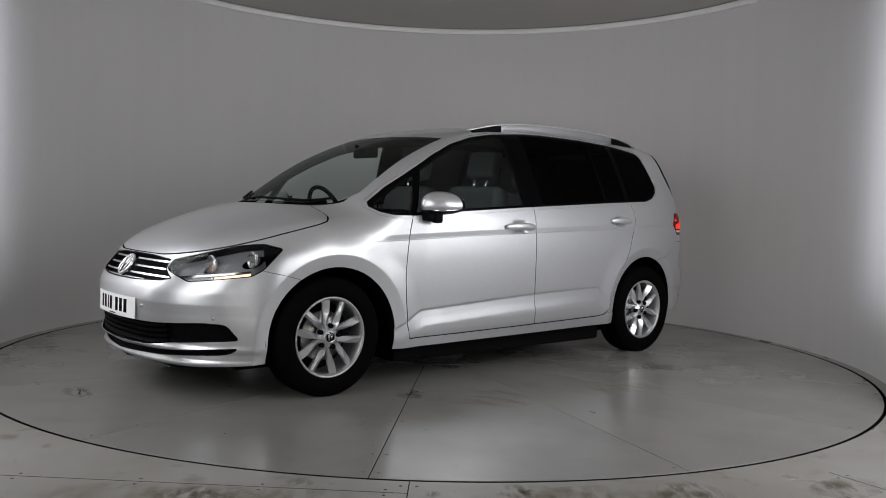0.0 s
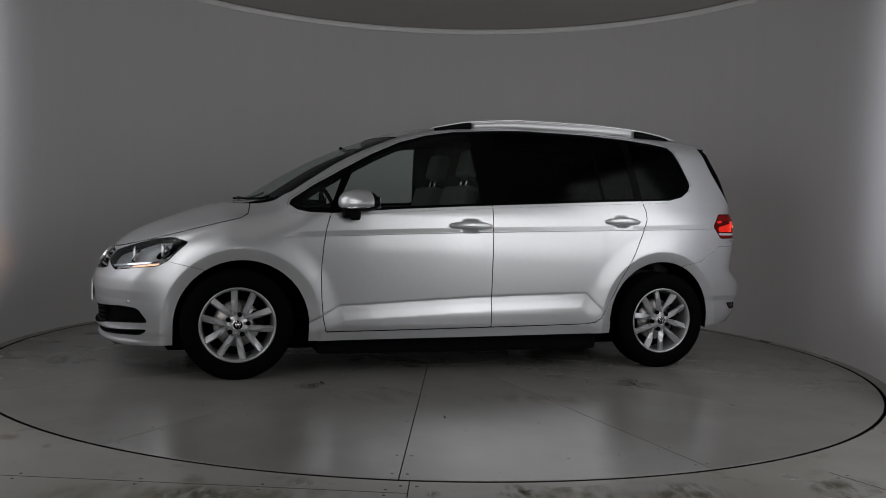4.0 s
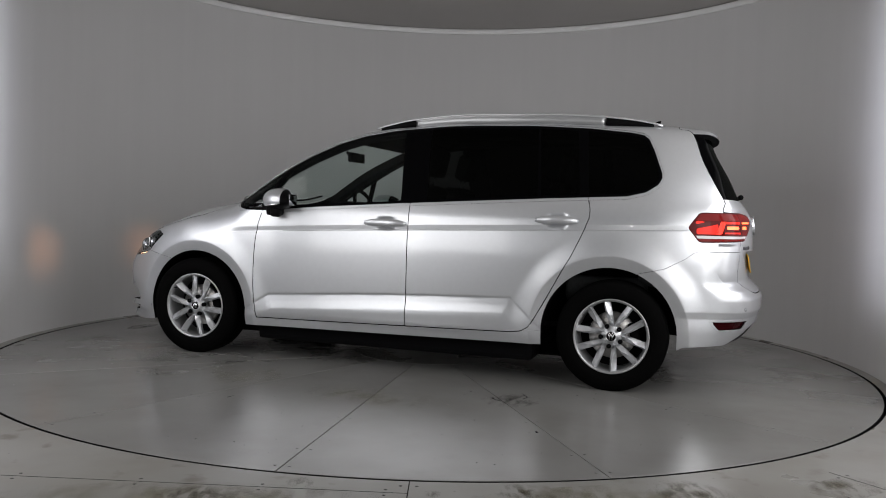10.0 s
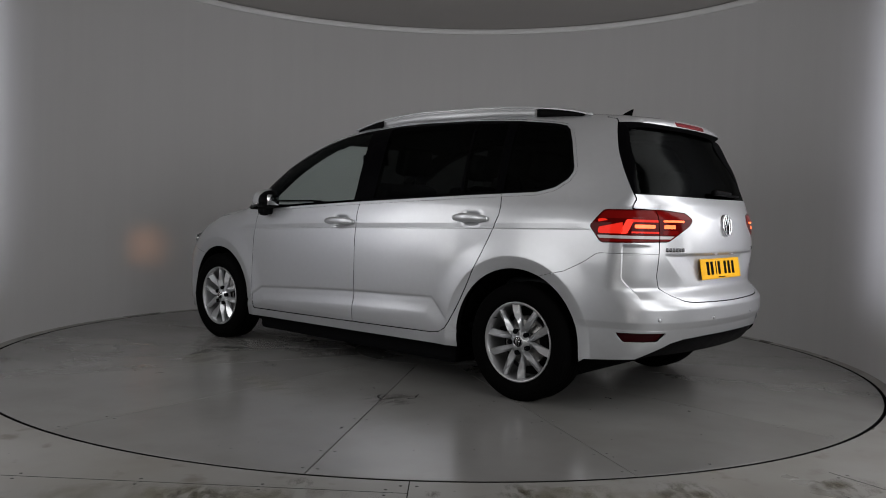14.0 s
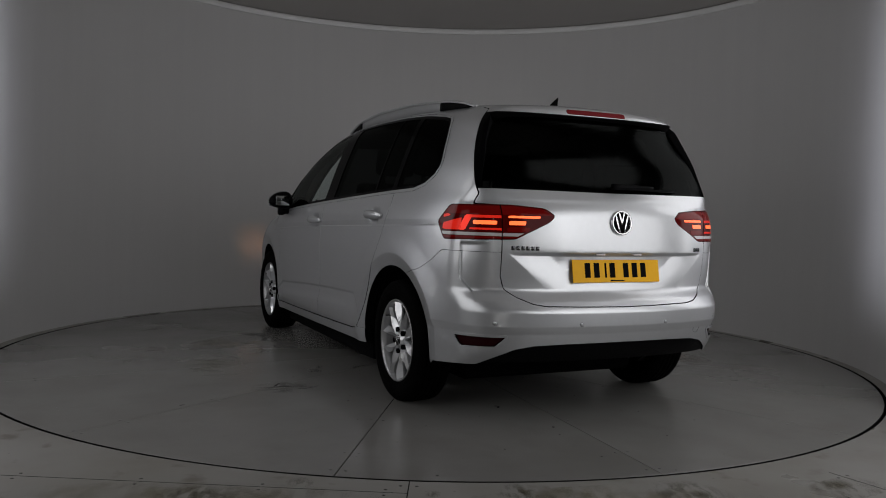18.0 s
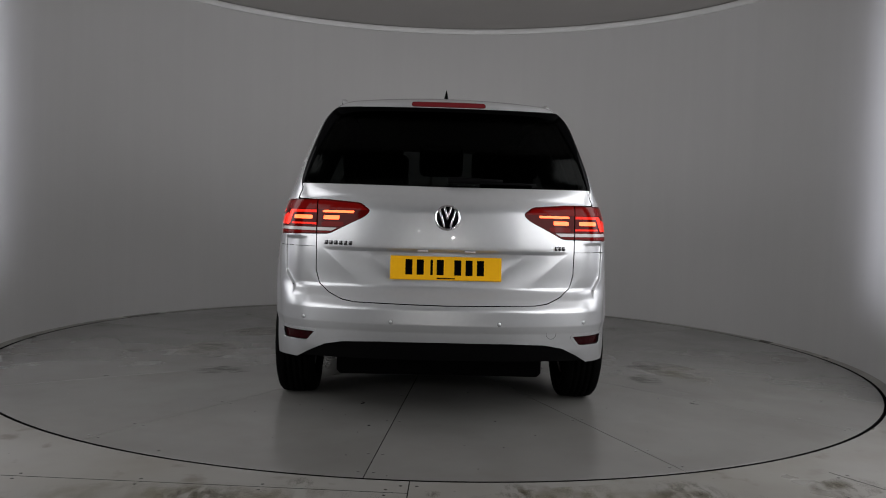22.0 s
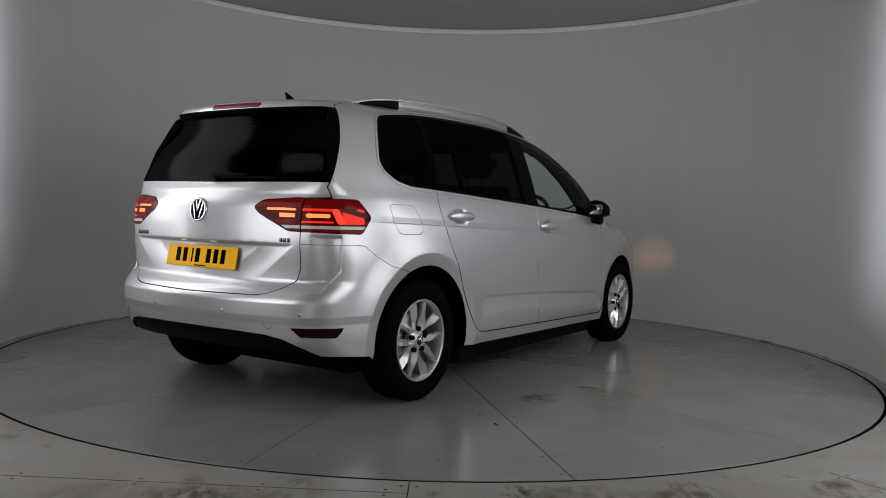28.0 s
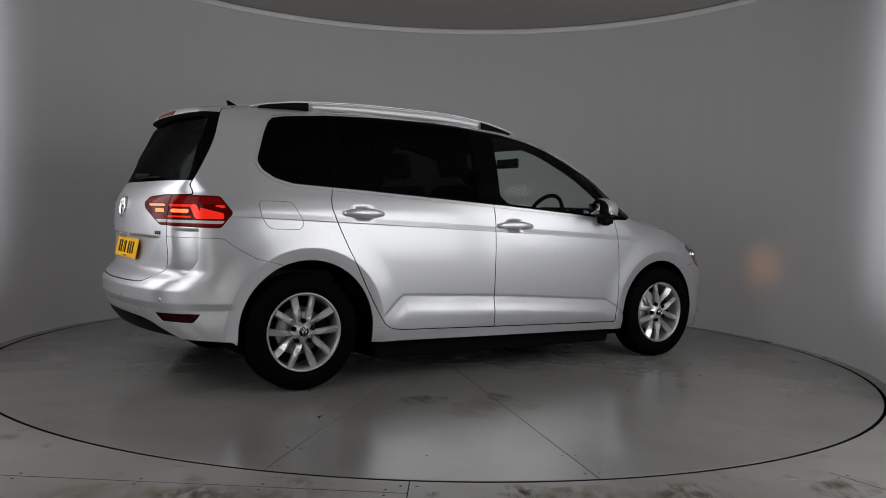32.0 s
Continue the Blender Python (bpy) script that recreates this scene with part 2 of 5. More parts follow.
def build_room():
    # round wall, open towards the camera; hollow to hold the added lamps
    a0, a1 = WALL_END, 180 - WALL_END
    pts = arc(WALL_R, a0, a1, 160)
    outer = arc(WALL_R + 0.38, a0, a1, 160)
    verts = [(x, y, z) for z in (-0.05, 3.6) for x, y in pts + outer[::-1]]
    n = len(pts) * 2
    faces = [(i, (i + 1) % n, (i + 1) % n + n, i + n) for i in range(n)]
    faces += [(i, i + 1, n - 2 - i, n - 1 - i) for i in range(n // 2 - 1)]
    faces += [(n + i, n + n - 1 - i, n + n - 2 - i, n + i + 1) for i in range(n // 2 - 1)]
    w = new("wall_round", mesh_of("wall_round", verts, faces, SKIN))
    w.data.polygons.foreach_set("use_smooth", [f < n for f in range(len(faces))])
    w.data.materials.append(WALL)
    w.data.polygons.foreach_set("material_index", [0 if f < n // 2 - 1 else 1 for f in range(len(faces))])
    tagged(w, "smooth curved grey studio wall round the turntable", "wall", kind="structure")
    # ceiling ring
    ring = lathe([(WALL_R - 0.004, RING_Z + 0.052), (WALL_R - 0.03, RING_Z + 0.05), (WALL_R - 0.034, RING_Z + 0.046), (WALL_R - 0.034, RING_Z + 0.002), (WALL_R - 0.03, RING_Z - 0.002), (WALL_R - 0.004, RING_Z - 0.002)], 160, radians(a0), radians(a1))
    tagged(part("trim", ring, RIM_TRIM), "pale curved trim rail along the top of the wall", "trim", kind="structure")
    c = slab(arc(WALL_R + 0.6, 0, 356, 90), RING_Z + 0.06, RING_Z + 0.11)
    tagged(part("ceiling", c, CEIL, smooth=False), "plain pale studio ceiling above the ring", "ceiling", kind="structure")
    # outer floor, with a round hole for the turntable
    R1 = TABLE_R + 0.020
    bm = bmesh.new()
    inner = [bm.verts.new((x, y, 0)) for x, y in arc(R1, 0, 360, 180)[:-1]]
    low = [bm.verts.new((v.co.x, v.co.y, -0.06)) for v in inner]
    far = [bm.verts.new((9 * x / max(abs(x), abs(y)), 9 * y / max(abs(x), abs(y)), 0)) for x, y in arc(1, 0, 360, 180)[:-1]]
    k = len(inner)
    for i in range(k):
        j = (i + 1) % k
        bm.faces.new((inner[i], far[i], far[j], inner[j]))
        bm.faces.new((inner[i], inner[j], low[j], low[i]))
    bmesh.ops.recalc_face_normals(bm, faces=bm.faces)
    ground_floor = part("floor", bm, FLOOR_OUT, smooth=False)
    # wall of the round hole is black, standing for shade in the gap
    ground_floor.data.materials.append(DARK)
    ground_floor.data.polygons.foreach_set("material_index", [1 if abs(f.normal.z) < 0.5 else 0 for f in ground_floor.data.polygons])
    tagged(ground_floor, "worn grey painted studio floor with brown scuffs", "floor", kind="structure")
    # filled joints between the floor sheets, with screw heads beside them
    heads = None
    for (x0, y0), (x1, y1), wide in (((-1.56, -2.985), (-0.07, -3.06), 0.003), (polar(2.922, -91.3), polar(4.5, -91.3), 0.004), (polar(3.13, -58.5), polar(4.5, -58.5), 0.0035)):
        d = Vector((x1 - x0, y1 - y0, 0))
        m = Matrix.Translation(((x0 + x1) / 2, (y0 + y1) / 2, 0.0002)) @ Matrix.Rotation(math.atan2(d.y, d.x), 4, "Z")
        part("joint", box(0, 0, 0, d.length, wide, 0.0008, 0, 1, m), DARK, ground_floor, "dark joint between floor sheets", smooth=False)
        for k in range(int(d.length / 0.45) + 1):
            for side in (-1, 1):
                at = m @ Vector((-d.length / 2 + 0.06 + 0.45 * k, side * 0.03, 0))
                if heads is None:
                    heads = part("screw", lathe([(0.001, 0.0008), (0.006, 0.0008), (0.0075, -0.001)], 10), SCREW, ground_floor)
                    sc = heads
                else:
                    sc = new("screw", heads.data)
                    sc.parent = ground_floor
                sc.location = at
    # pit under the table
    tagged(part("ground", slab(arc(3.2, 0, 359, 60), -0.3, -0.2), DARK, smooth=False), "dark pit below the turntable", "ground", kind="structure")
    # outer hall that closes the place
    hall = box(0, -1.5, 2.0, 17.0, 15.0, 4.6)
    bmesh.ops.reverse_faces(hall, faces=hall.faces)
    bmesh.ops.delete(hall, geom=[f for f in hall.faces if f.calc_center_median().z < 0], context="FACES_ONLY")
    tagged(part("wall_hall", hall, HALL, smooth=False), "plain grey hall walls behind the camera", "wall", kind="structure")


def build_turntable():
    top = new("turntable")
    tagged(top, "large round grey painted turntable of fourteen wedge plates", "turntable")
    n, off, gap = 14, 45.2, 0.0022
    seg = 360 / n
    base = lathe([(0.001, -0.012), (TABLE_R - 0.012, -0.012), (TABLE_R - 0.012, -0.1)], 120)
    part("deck", base, DARK, top)
    # black band hides the plates' lit edges, so the gap looks deep in shade
    part("gap_shade_band", lathe([(TABLE_R + 0.0006, -0.0016), (TABLE_R + 0.002, -0.003), (TABLE_R + 0.002, -0.1)], 180), DARK, top, "black band round the edge standing for shade in the gap")
    hub = slab(arc(0.55 - gap, 0, 359, 60), -0.01, 0.0)
    part("hub_plate", hub, FLOOR_IN, top, smooth=False)
    me = None
    for i in range(n):
        if me is None:
            g0, g1 = math.degrees(gap / 0.55), math.degrees(gap / TABLE_R)
            poly = arc(0.55 + gap, g0, seg - g0, 6)[::-1] + arc(TABLE_R, g1, seg - g1, 16)
            wedge = part("plate", slab(poly[::-1], -0.012, 0.0, 0.0012), FLOOR_IN, top, smooth=False)
            me = wedge.data
        else:
            wedge = new("plate", me)
            wedge.parent = top
        wedge.matrix_basis = pose(0, 0, 0, 0, 0, off + seg * i)
    # countersunk screw heads along the joints
    screw = lathe([(0.001, 0.0006), (0.006, 0.0006), (0.0075, -0.002)], 10)
    sm = None
    for i in range(n):
        for r in (0.95, 1.5, 2.05, 2.6, 2.84):
            for side in (-1, 1):
                a = radians(off + seg * i) + side * 0.03 / r
                if sm is None:
                    s = part("screw", screw, SCREW, top)
                    sm = s.data
                else:
                    s = new("screw", sm)
                    s.parent = top
                s.location = (r * math.cos(a), r * math.sin(a), 0.0008)
    # old tyre scuffs and drips on the paint
    rnd = random.Random(5)
    for x, y, ln in ((-0.95, 1.25, 0.14), (-0.86, 1.36, 0.10), (-0.89, -1.29, 0.07), (-0.46, -1.47, 0.05), (1.05, 1.04, 0.10), (2.45, 0.0, 0.10), (-1.16, 1.92, 0.03), (0.95, 0.95, 0.08), (1.6, -0.7, 0.06), (-1.7, 0.4, 0.05), (0.5, 1.9, 0.05), (1.1, -1.5, 0.05), (-1.5, -1.4, 0.06)):
        a = rnd.uniform(0, 6.3)
        pts = []
        for i in range(9):
            a += rnd.uniform(-0.5, 0.5)
            pts.append((x, y, 0.0003))
            x, y = x + math.cos(a) * ln / 8, y + math.sin(a) * ln / 8
        bm = tube(pts, [0.002 + rnd.uniform(0, 0.005) for _ in pts], 6)
        for v in bm.verts:
            v.co.z = 0.0003 + (v.co.z - 0.0003) * 0.12
        part("scuff", bm, DARK, top, "small dark scuff mark")
    return top


def grime(name, colour, strength, scale, soft):
    """A thin film of dirt: streaky, broken up, and fading out towards its edges."""
    m, t, b = nodes_of(name)
    b.inputs["Base Color"].default_value = (*colour, 1)
    b.inputs["Roughness"].default_value = 0.75
    co, mp, n1, n2 = (t.nodes.new(k) for k in ("ShaderNodeTexCoord", "ShaderNodeMapping", "ShaderNodeTexNoise", "ShaderNodeTexNoise"))
    mp.inputs["Scale"].default_value = (1.0, 0.35, 1.0)
    t.links.new(co.outputs["Object"], mp.inputs["Vector"])
    t.links.new(mp.outputs[0], n1.inputs["Vector"])
    t.links.new(co.outputs["Object"], n2.inputs["Vector"])
    n1.inputs["Scale"].default_value, n2.inputs["Scale"].default_value = scale, scale * 0.22
    n1.inputs["Detail"].default_value = n2.inputs["Detail"].default_value = 6
    # distance from the middle of the patch, 0 to 1 at its rim
    sub, ln = t.nodes.new("ShaderNodeVectorMath"), t.nodes.new("ShaderNodeVectorMath")
    sub.operation, ln.operation = "SUBTRACT", "LENGTH"
    sub.inputs[1].default_value = (0.5, 0.5, 0.5)
    t.links.new(co.outputs["Generated"], sub.inputs[0])
    flat = t.nodes.new("ShaderNodeVectorMath")
    flat.operation = "MULTIPLY"
    flat.inputs[1].default_value = (2, 2, 0)
    t.links.new(sub.outputs[0], flat.inputs[0])
    t.links.new(flat.outputs[0], ln.inputs[0])

    def ranged(src, lo, hi, a, c):
        r = t.nodes.new("ShaderNodeMapRange")
        r.inputs[1].default_value, r.inputs[2].default_value, r.inputs[3].default_value, r.inputs[4].default_value = lo, hi, a, c
        t.links.new(src, r.inputs[0])
        return r.outputs[0]
    last = ranged(ln.outputs["Value"], soft, 1.0, strength, 0)
    for src in (ranged(n1.outputs["Fac"], 0.40, 0.62, 0, 1), ranged(n2.outputs["Fac"], 0.36, 0.58, 0, 1)):
        k = t.nodes.new("ShaderNodeMath")
        k.operation = "MULTIPLY"
        t.links.new(last, k.inputs[0])
        t.links.new(src, k.inputs[1])
        last = k.outputs[0]
    t.links.new(last, b.inputs["Alpha"])
    return m


def build_grime():
    """Old tyre dirt on the outer floor and on the turntable."""
    brown = grime("brown_floor_grime", (0.075, 0.062, 0.030), 0.42, 28, 0.1)
    grey = grime("grey_tyre_smear", (0.05, 0.047, 0.042), 0.5, 22, 0.0)
    pale = grime("worn_yellowed_paint", (0.21, 0.195, 0.13), 0.35, 14, 0.1)
    ground_floor = bpy.data.objects["floor"]
    for x, y, w, h, turn, mat in ((-0.78, -3.13, 0.34, 0.20, 5, brown), (-0.47, -2.97, 0.12, 0.12, 10, brown), (0.02, -3.06, 0.07, 0.08, 0, brown), (0.34, -3.02, 0.16, 0.22, -8, brown), (0.96, -2.95, 0.30, 0.26, -15, brown),
                                  (-0.75, -3.16, 1.5, 0.34, 3, pale), (0.70, -3.06, 1.3, 0.32, 12, pale), (1.62, -2.86, 0.5, 0.2, 32, brown)):
        bm = slab([(w / 2 * math.cos(a), h / 2 * math.sin(a)) for a in (math.tau * k / 24 for k in range(24))], 0.0, 0.0003)
        bm.transform(pose(x, y, 0.0004 if mat is pale else 0.0009, 0, 0, turn))
        part("grime_patch", bm, mat, ground_floor, "patch of yellowed worn paint" if mat is pale else "patch of old brown dirt", smooth=False)
    for x, y, w, h, turn, mat in ((-0.90, 1.32, 0.42, 0.30, 60, grey), (2.47, 0.02, 0.16, 0.34, 0, grey), (-0.88, -1.32, 0.36, 0.24, 20, grey), (1.02, 1.03, 0.34, 0.16, 45, grey), (-0.46, -1.45, 0.3, 0.2, 100, grey),
                                  (0.75, 1.30, 0.8, 0.4, 130, pale), (-0.2, 1.55, 0.9, 0.4, 175, pale), (-0.6, -1.6, 0.8, 0.4, 200, pale)):
        bm = slab([(w / 2 * math.cos(a), h / 2 * math.sin(a)) for a in (math.tau * k / 24 for k in range(24))], 0.0, 0.0003)
        bm.transform(pose(x, y, 0.0004 if mat is pale else 0.0009, 0, 0, turn))
        part("smear", bm, mat, TURNTABLE, "patch of yellowed worn paint" if mat is pale else "faint dark tyre smear", smooth=False)


def build_hall_lamps():
    """Small round lamps on the hall wall behind the camera; the car's paint mirrors them."""
    glow = simple("lamp_glow", (0.8, 0.8, 0.8), 0.4, emit=(1, 0.98, 0.95), power=200)
    for x, z, r in ((-0.47, 1.64, 0.05), (0.71, 1.22, 0.06), (-0.06, 0.30, 0.045), (0.84, 0.42, 0.045), (-0.88, 0.40, 0.045), (0.36, 2.42, 0.05)):
        lamp = new("wall_spot")
        lamp.matrix_basis = pose(x, -9.0, z, -90, 0, 0)
        shell, lens = disc_lamp(r)
        part("housing", shell, WALL, lamp)
        part("lens", lens, glow, lamp, "glowing white lens")
        tagged(lamp, "small round white lamp glowing on the hall wall", "lamp", "small lamps on the hall wall")


build_room()
build_hall_lamps()
TURNTABLE = build_turntable()
build_grime()


# ---- the car's body surface ----
HUB_F, HUB_R, HUB_Z = 1.3955, -1.3955, 0.316


def curve(*pts):
    """A smooth function through (x, y) points."""
    xs, ys = np.array([p[0] for p in pts], float), np.array([p[1] for p in pts], float)
    d = np.diff(ys) / np.diff(xs)
    m = np.empty(len(xs))
    m[0], m[-1] = d[0], d[-1]
    for i in range(1, len(xs) - 1):
        m[i] = 0 if d[i - 1] * d[i] <= 0 else 2 * d[i - 1] * d[i] / (d[i - 1] + d[i])

    def f(x):
        x = np.asarray(x, float)
        i = np.clip(np.searchsorted(xs, x) - 1, 0, len(xs) - 2)
        h = xs[i + 1] - xs[i]
        s = np.clip((x - xs[i]) / h, 0, 1)
        y = (1 + 2 * s) * (1 - s) ** 2 * ys[i] + s * (1 - s) ** 2 * h * m[i] + s * s * (3 - 2 * s) * ys[i + 1] + s * s * (s - 1) * h * m[i + 1]
        return y + np.where(x < xs[0], (x - xs[0]) * m[0], 0) + np.where(x > xs[-1], (x - xs[-1]) * m[-1], 0)
    return f


def step(a, b, x):
    s = np.clip((x - a) / (b - a), 0, 1)
    return s * s * (3 - 2 * s)


def smax(a, b, r):
    """The larger of two, rounded off over r."""
    h = np.maximum(r - np.abs(a - b), 0)
    return np.maximum(a, b) + h * h / (4 * r)


# half width along the car, by height, and the profiles on the centre line
WIDE = curve((-2.3, 0.60), (-2.1, 0.735), (-1.9, 0.810), (-1.6, 0.862), (-1.2, 0.885), (-0.6, 0.897), (0, 0.902), (0.6, 0.902), (1.0, 0.893), (1.4, 0.876), (1.7, 0.840), (1.95, 0.765), (2.15, 0.66), (2.3, 0.56))
TALL = curve((0.15, -0.05), (0.22, -0.032), (0.30, -0.012), (0.38, -0.007), (0.46, -0.008), (0.6, -0.007), (0.75, -0.006), (0.88, -0.012), (0.97, -0.022), (1.04, -0.042), (1.12, -0.075), (1.25, -0.125), (1.4, -0.19), (1.52, -0.25), (1.6, -0.30), (1.7, -0.37))
LOWCREASE = curve((-0.8, 0.509), (-0.137, 0.488), (0.81, 0.434))
SHOULDER = curve((-1.75, 0.962), (-1.2, 0.945), (0.3, 0.892), (1.13, 0.852))
NOSE = curve((0.12, 2.12), (0.18, 2.185), (0.205, 2.222), (0.225, 2.205), (0.25, 2.205), (0.275, 2.238), (0.30, 2.225), (0.34, 2.228), (0.45, 2.245), (0.56, 2.24), (0.62, 2.215), (0.70, 2.17), (0.77, 2.12), (0.84, 2.04), (0.95, 1.80))
TAIL = curve((0.15, -2.06), (0.28, -2.152), (0.38, -2.224), (0.48, -2.245), (0.55, -2.245), (0.60, -2.215), (0.66, -2.165), (0.85, -2.178), (1.0, -2.168), (1.08, -2.13), (1.14, -2.085), (1.3, -2.025), (1.45, -1.968), (1.55, -1.940), (1.65, -1.91))
TOP = curve((-2.3, 1.42), (-2.0, 1.535), (-1.8, 1.578), (-1.5, 1.606), (-0.9, 1.632), (-0.4, 1.626), (0.0, 1.598), (0.3, 1.548), (0.55, 1.475), (0.8, 1.375), (1.05, 1.235), (1.2, 1.140), (1.30, 1.075), (1.36, 1.052), (1.5, 1.018), (1.7, 0.965), (1.9, 0.897), (2.05, 0.832), (2.15, 0.765), (2.3, 0.63))


def half_width(x, z):
    y = WIDE(x) + TALL(z)
    # swelling round the wheels
    for hx, hz, r in ((1.372, 0.318, 0.383), (-1.375, 0.334, 0.386)):
        d = np.hypot(x - hx, np.maximum(z - hz, 0))
        # the skin rises to a crisp edge; inside it a band falls back towards the opening
        y = y + 0.015 * (1 - step(r + 0.03, r + 0.20, d)) - 0.020 * np.clip((r + 0.068 - d) / 0.068, 0, 1)
    # shoulder groove
    ends = step(1.2, 1.0, x) * step(-1.85, -1.7, x)
    dz = z - SHOULDER(x)
    y = y - ends * 0.0050 * np.clip((0.016 - dz) / 0.028, 0, 1) * step(-0.019, -0.0125, dz)
    # pressed panel low on the doors, raised along its upper edge
    sd = np.minimum(LOWCREASE(x) - z, np.minimum((x + 0.797 + (0.509 - z) * 1.08) * 0.68, (0.812 + (0.434 - z) * 1.7 - x) * 0.5))
    y = y + (0.010 * np.clip(sd / 0.085, 0, 1) - 0.0055 * step(-0.017, 0.0, sd) * step(0.12, 0.03, sd)) * step(0.27, 0.33, z) * (0.45 + 0.55 * step(-0.85, -0.4, x))
    # dished grips behind the door handles
    for gx, gz in ((0.005, 0.929), (-1.06, 0.981)):
        y = y - 0.016 * np.exp(-((x - gx) / 0.055) ** 4 - ((z - gz) / 0.036) ** 4)
    return y


def top_height(x, y):
    bow = np.where(x > 0.1, 0.26 * step(0.1, 1.1, x) * (1 - step(1.3, 1.5, x)), 0)
    xe = x + bow * y * y
    crown = 0.10 + 0.06 * step(1.3, 1.9, x)
    return TOP(xe) - crown * y * y - 0.05 * y ** 4


def scoop_side(x, y, z):
    """How far out a point lies from the edge of the hollow in the rear corner."""
    return 0.7071 * (y + x) + 0.845 + 0.09 * step(0.72, 0.60, z)


def body(x, y, z):
    """Negative inside the body."""
    y = np.abs(y)
    s1 = y - half_width(x, z)
    slope = (TOP(x + 0.01) - TOP(x - 0.01)) / 0.02
    s4 = (z - top_height(x, y)) / np.sqrt(1 + slope * slope)
    s2 = x - (NOSE(z) - 0.30 * y * y - 0.25 * y ** 4)
    s3 = TAIL(z) + (0.16 * y * y + 0.22 * y ** 4) * (1 - 0.28 * step(1.06, 1.14, z) * step(1.48, 1.28, z)) - x
    # recess for the rear number plate
    side = 0.36 + 0.20 * (z - 0.65) / 0.177
    s3 = s3 + 0.034 * step(0.625, 0.80, z) * step(0.837, 0.815, z) * np.clip((side + 0.02 - y) / 0.20, 0, 1)
    # the bumpers turn in below a crease
    s3 = s3 + 0.012 * np.clip((0.488 - z) / 0.035, 0, 1)
    s2 = s2 + 0.009 * np.clip((0.505 - z) / 0.05, 0, 1)
    s1 = s1 + 0.010 * np.clip((0.488 - z) / 0.035, 0, 1) * step(-1.70, -1.85, x)
    edge = 0.10 + 0.05 * step(0.6, 1.8, x)
    f = smax(s1, s4, edge)
    f = smax(f, s2, 0.14)
    f = smax(f, s3, 0.09 - 0.06 * step(1.06, 1.16, z))
    # hollow below the tail light, with a crisp outer edge
    u = scoop_side(x, y, z)
    return f + 0.015 * step(0.003, -0.005, u) * np.clip((u + 0.16) / 0.16, 0, 1) * step(0.595, 0.65, z) * step(0.878, 0.866, z) * step(-1.7, -1.75, x)


def gradient(p):
    h = 0.0015
    g = np.stack([body(*(p + h * e).T) - body(*(p - h * e).T) for e in np.eye(3)], 1)
    n = np.linalg.norm(g, axis=1, keepdims=True)
    return g / np.maximum(n, 1e-9), n[:, 0] / (2 * h)


def settle(p, rounds=3):
    """Moves points on to the body's surface."""
    for _ in range(rounds):
        n, g = gradient(p)
        p = p - n * np.clip(body(*p.T) / np.maximum(g, 0.3), -0.02, 0.02)[:, None]
    return p


def skin(h):
    """The left half of the body's surface as triangles."""
    xs, ys, zs = np.arange(-2.34, 2.34, h), np.arange(-1.3 * h, 0.98, h), np.arange(0.13, 1.70, h)
    val = np.empty((len(xs), len(ys), len(zs)), np.float32)
    rough = np.meshgrid(xs[::4], ys[::4], zs[::4], indexing="ij")
    rough = body(*rough)
    for ax in range(3):
        rough = np.repeat(rough, 4, ax)
    val[:] = rough[:val.shape[0], :val.shape[1], :val.shape[2]]
    near = np.argwhere(np.abs(val) < 0.14)
    val[tuple(near.T)] = body(xs[near[:, 0]], ys[near[:, 1]], zs[near[:, 2]])
    ins = val < 0
    idx = -np.ones(tuple(n - 1 for n in val.shape), np.int64)
    count = sum(ins[a:a + idx.shape[0], b:b + idx.shape[1], c:c + idx.shape[2]].astype(np.int8) for a in (0, 1) for b in (0, 1) for c in (0, 1))
    cells = np.argwhere((count > 0) & (count < 8))
    idx[tuple(cells.T)] = np.arange(len(cells))
    p = np.stack([xs[cells[:, 0]], ys[cells[:, 1]], zs[cells[:, 2]]], 1) + h / 2
    p = settle(p, 4)
    quads = []
    for ax in range(3):
        u, v = [k for k in range(3) if k != ax]
        lo = [slice(1, -1)] * 3
        lo[ax] = slice(0, -1)
        hi = list(lo)
        hi[ax] = slice(1, None)
        a, b = ins[tuple(lo)], ins[tuple(hi)]
        for flip, mask in ((0, a & ~b), (1, ~a & b)):
            e = np.argwhere(mask)
            e[:, u] += 1
            e[:, v] += 1
            c = []
            for du, dv in ((-1, -1), (0, -1), (0, 0), (-1, 0)):
                k = e.copy()
                k[:, u] += du
                k[:, v] += dv
                c.append(idx[tuple(k.T)])
            q = np.stack(c, 1)
            if flip ^ (ax == 1):
                q = q[:, ::-1]
            quads.append(q)
    q = np.concatenate(quads)
    q = q[(q >= 0).all(1)]
    tris = np.concatenate([q[:, [0, 1, 2]], q[:, [0, 2, 3]]])
    return p, tris


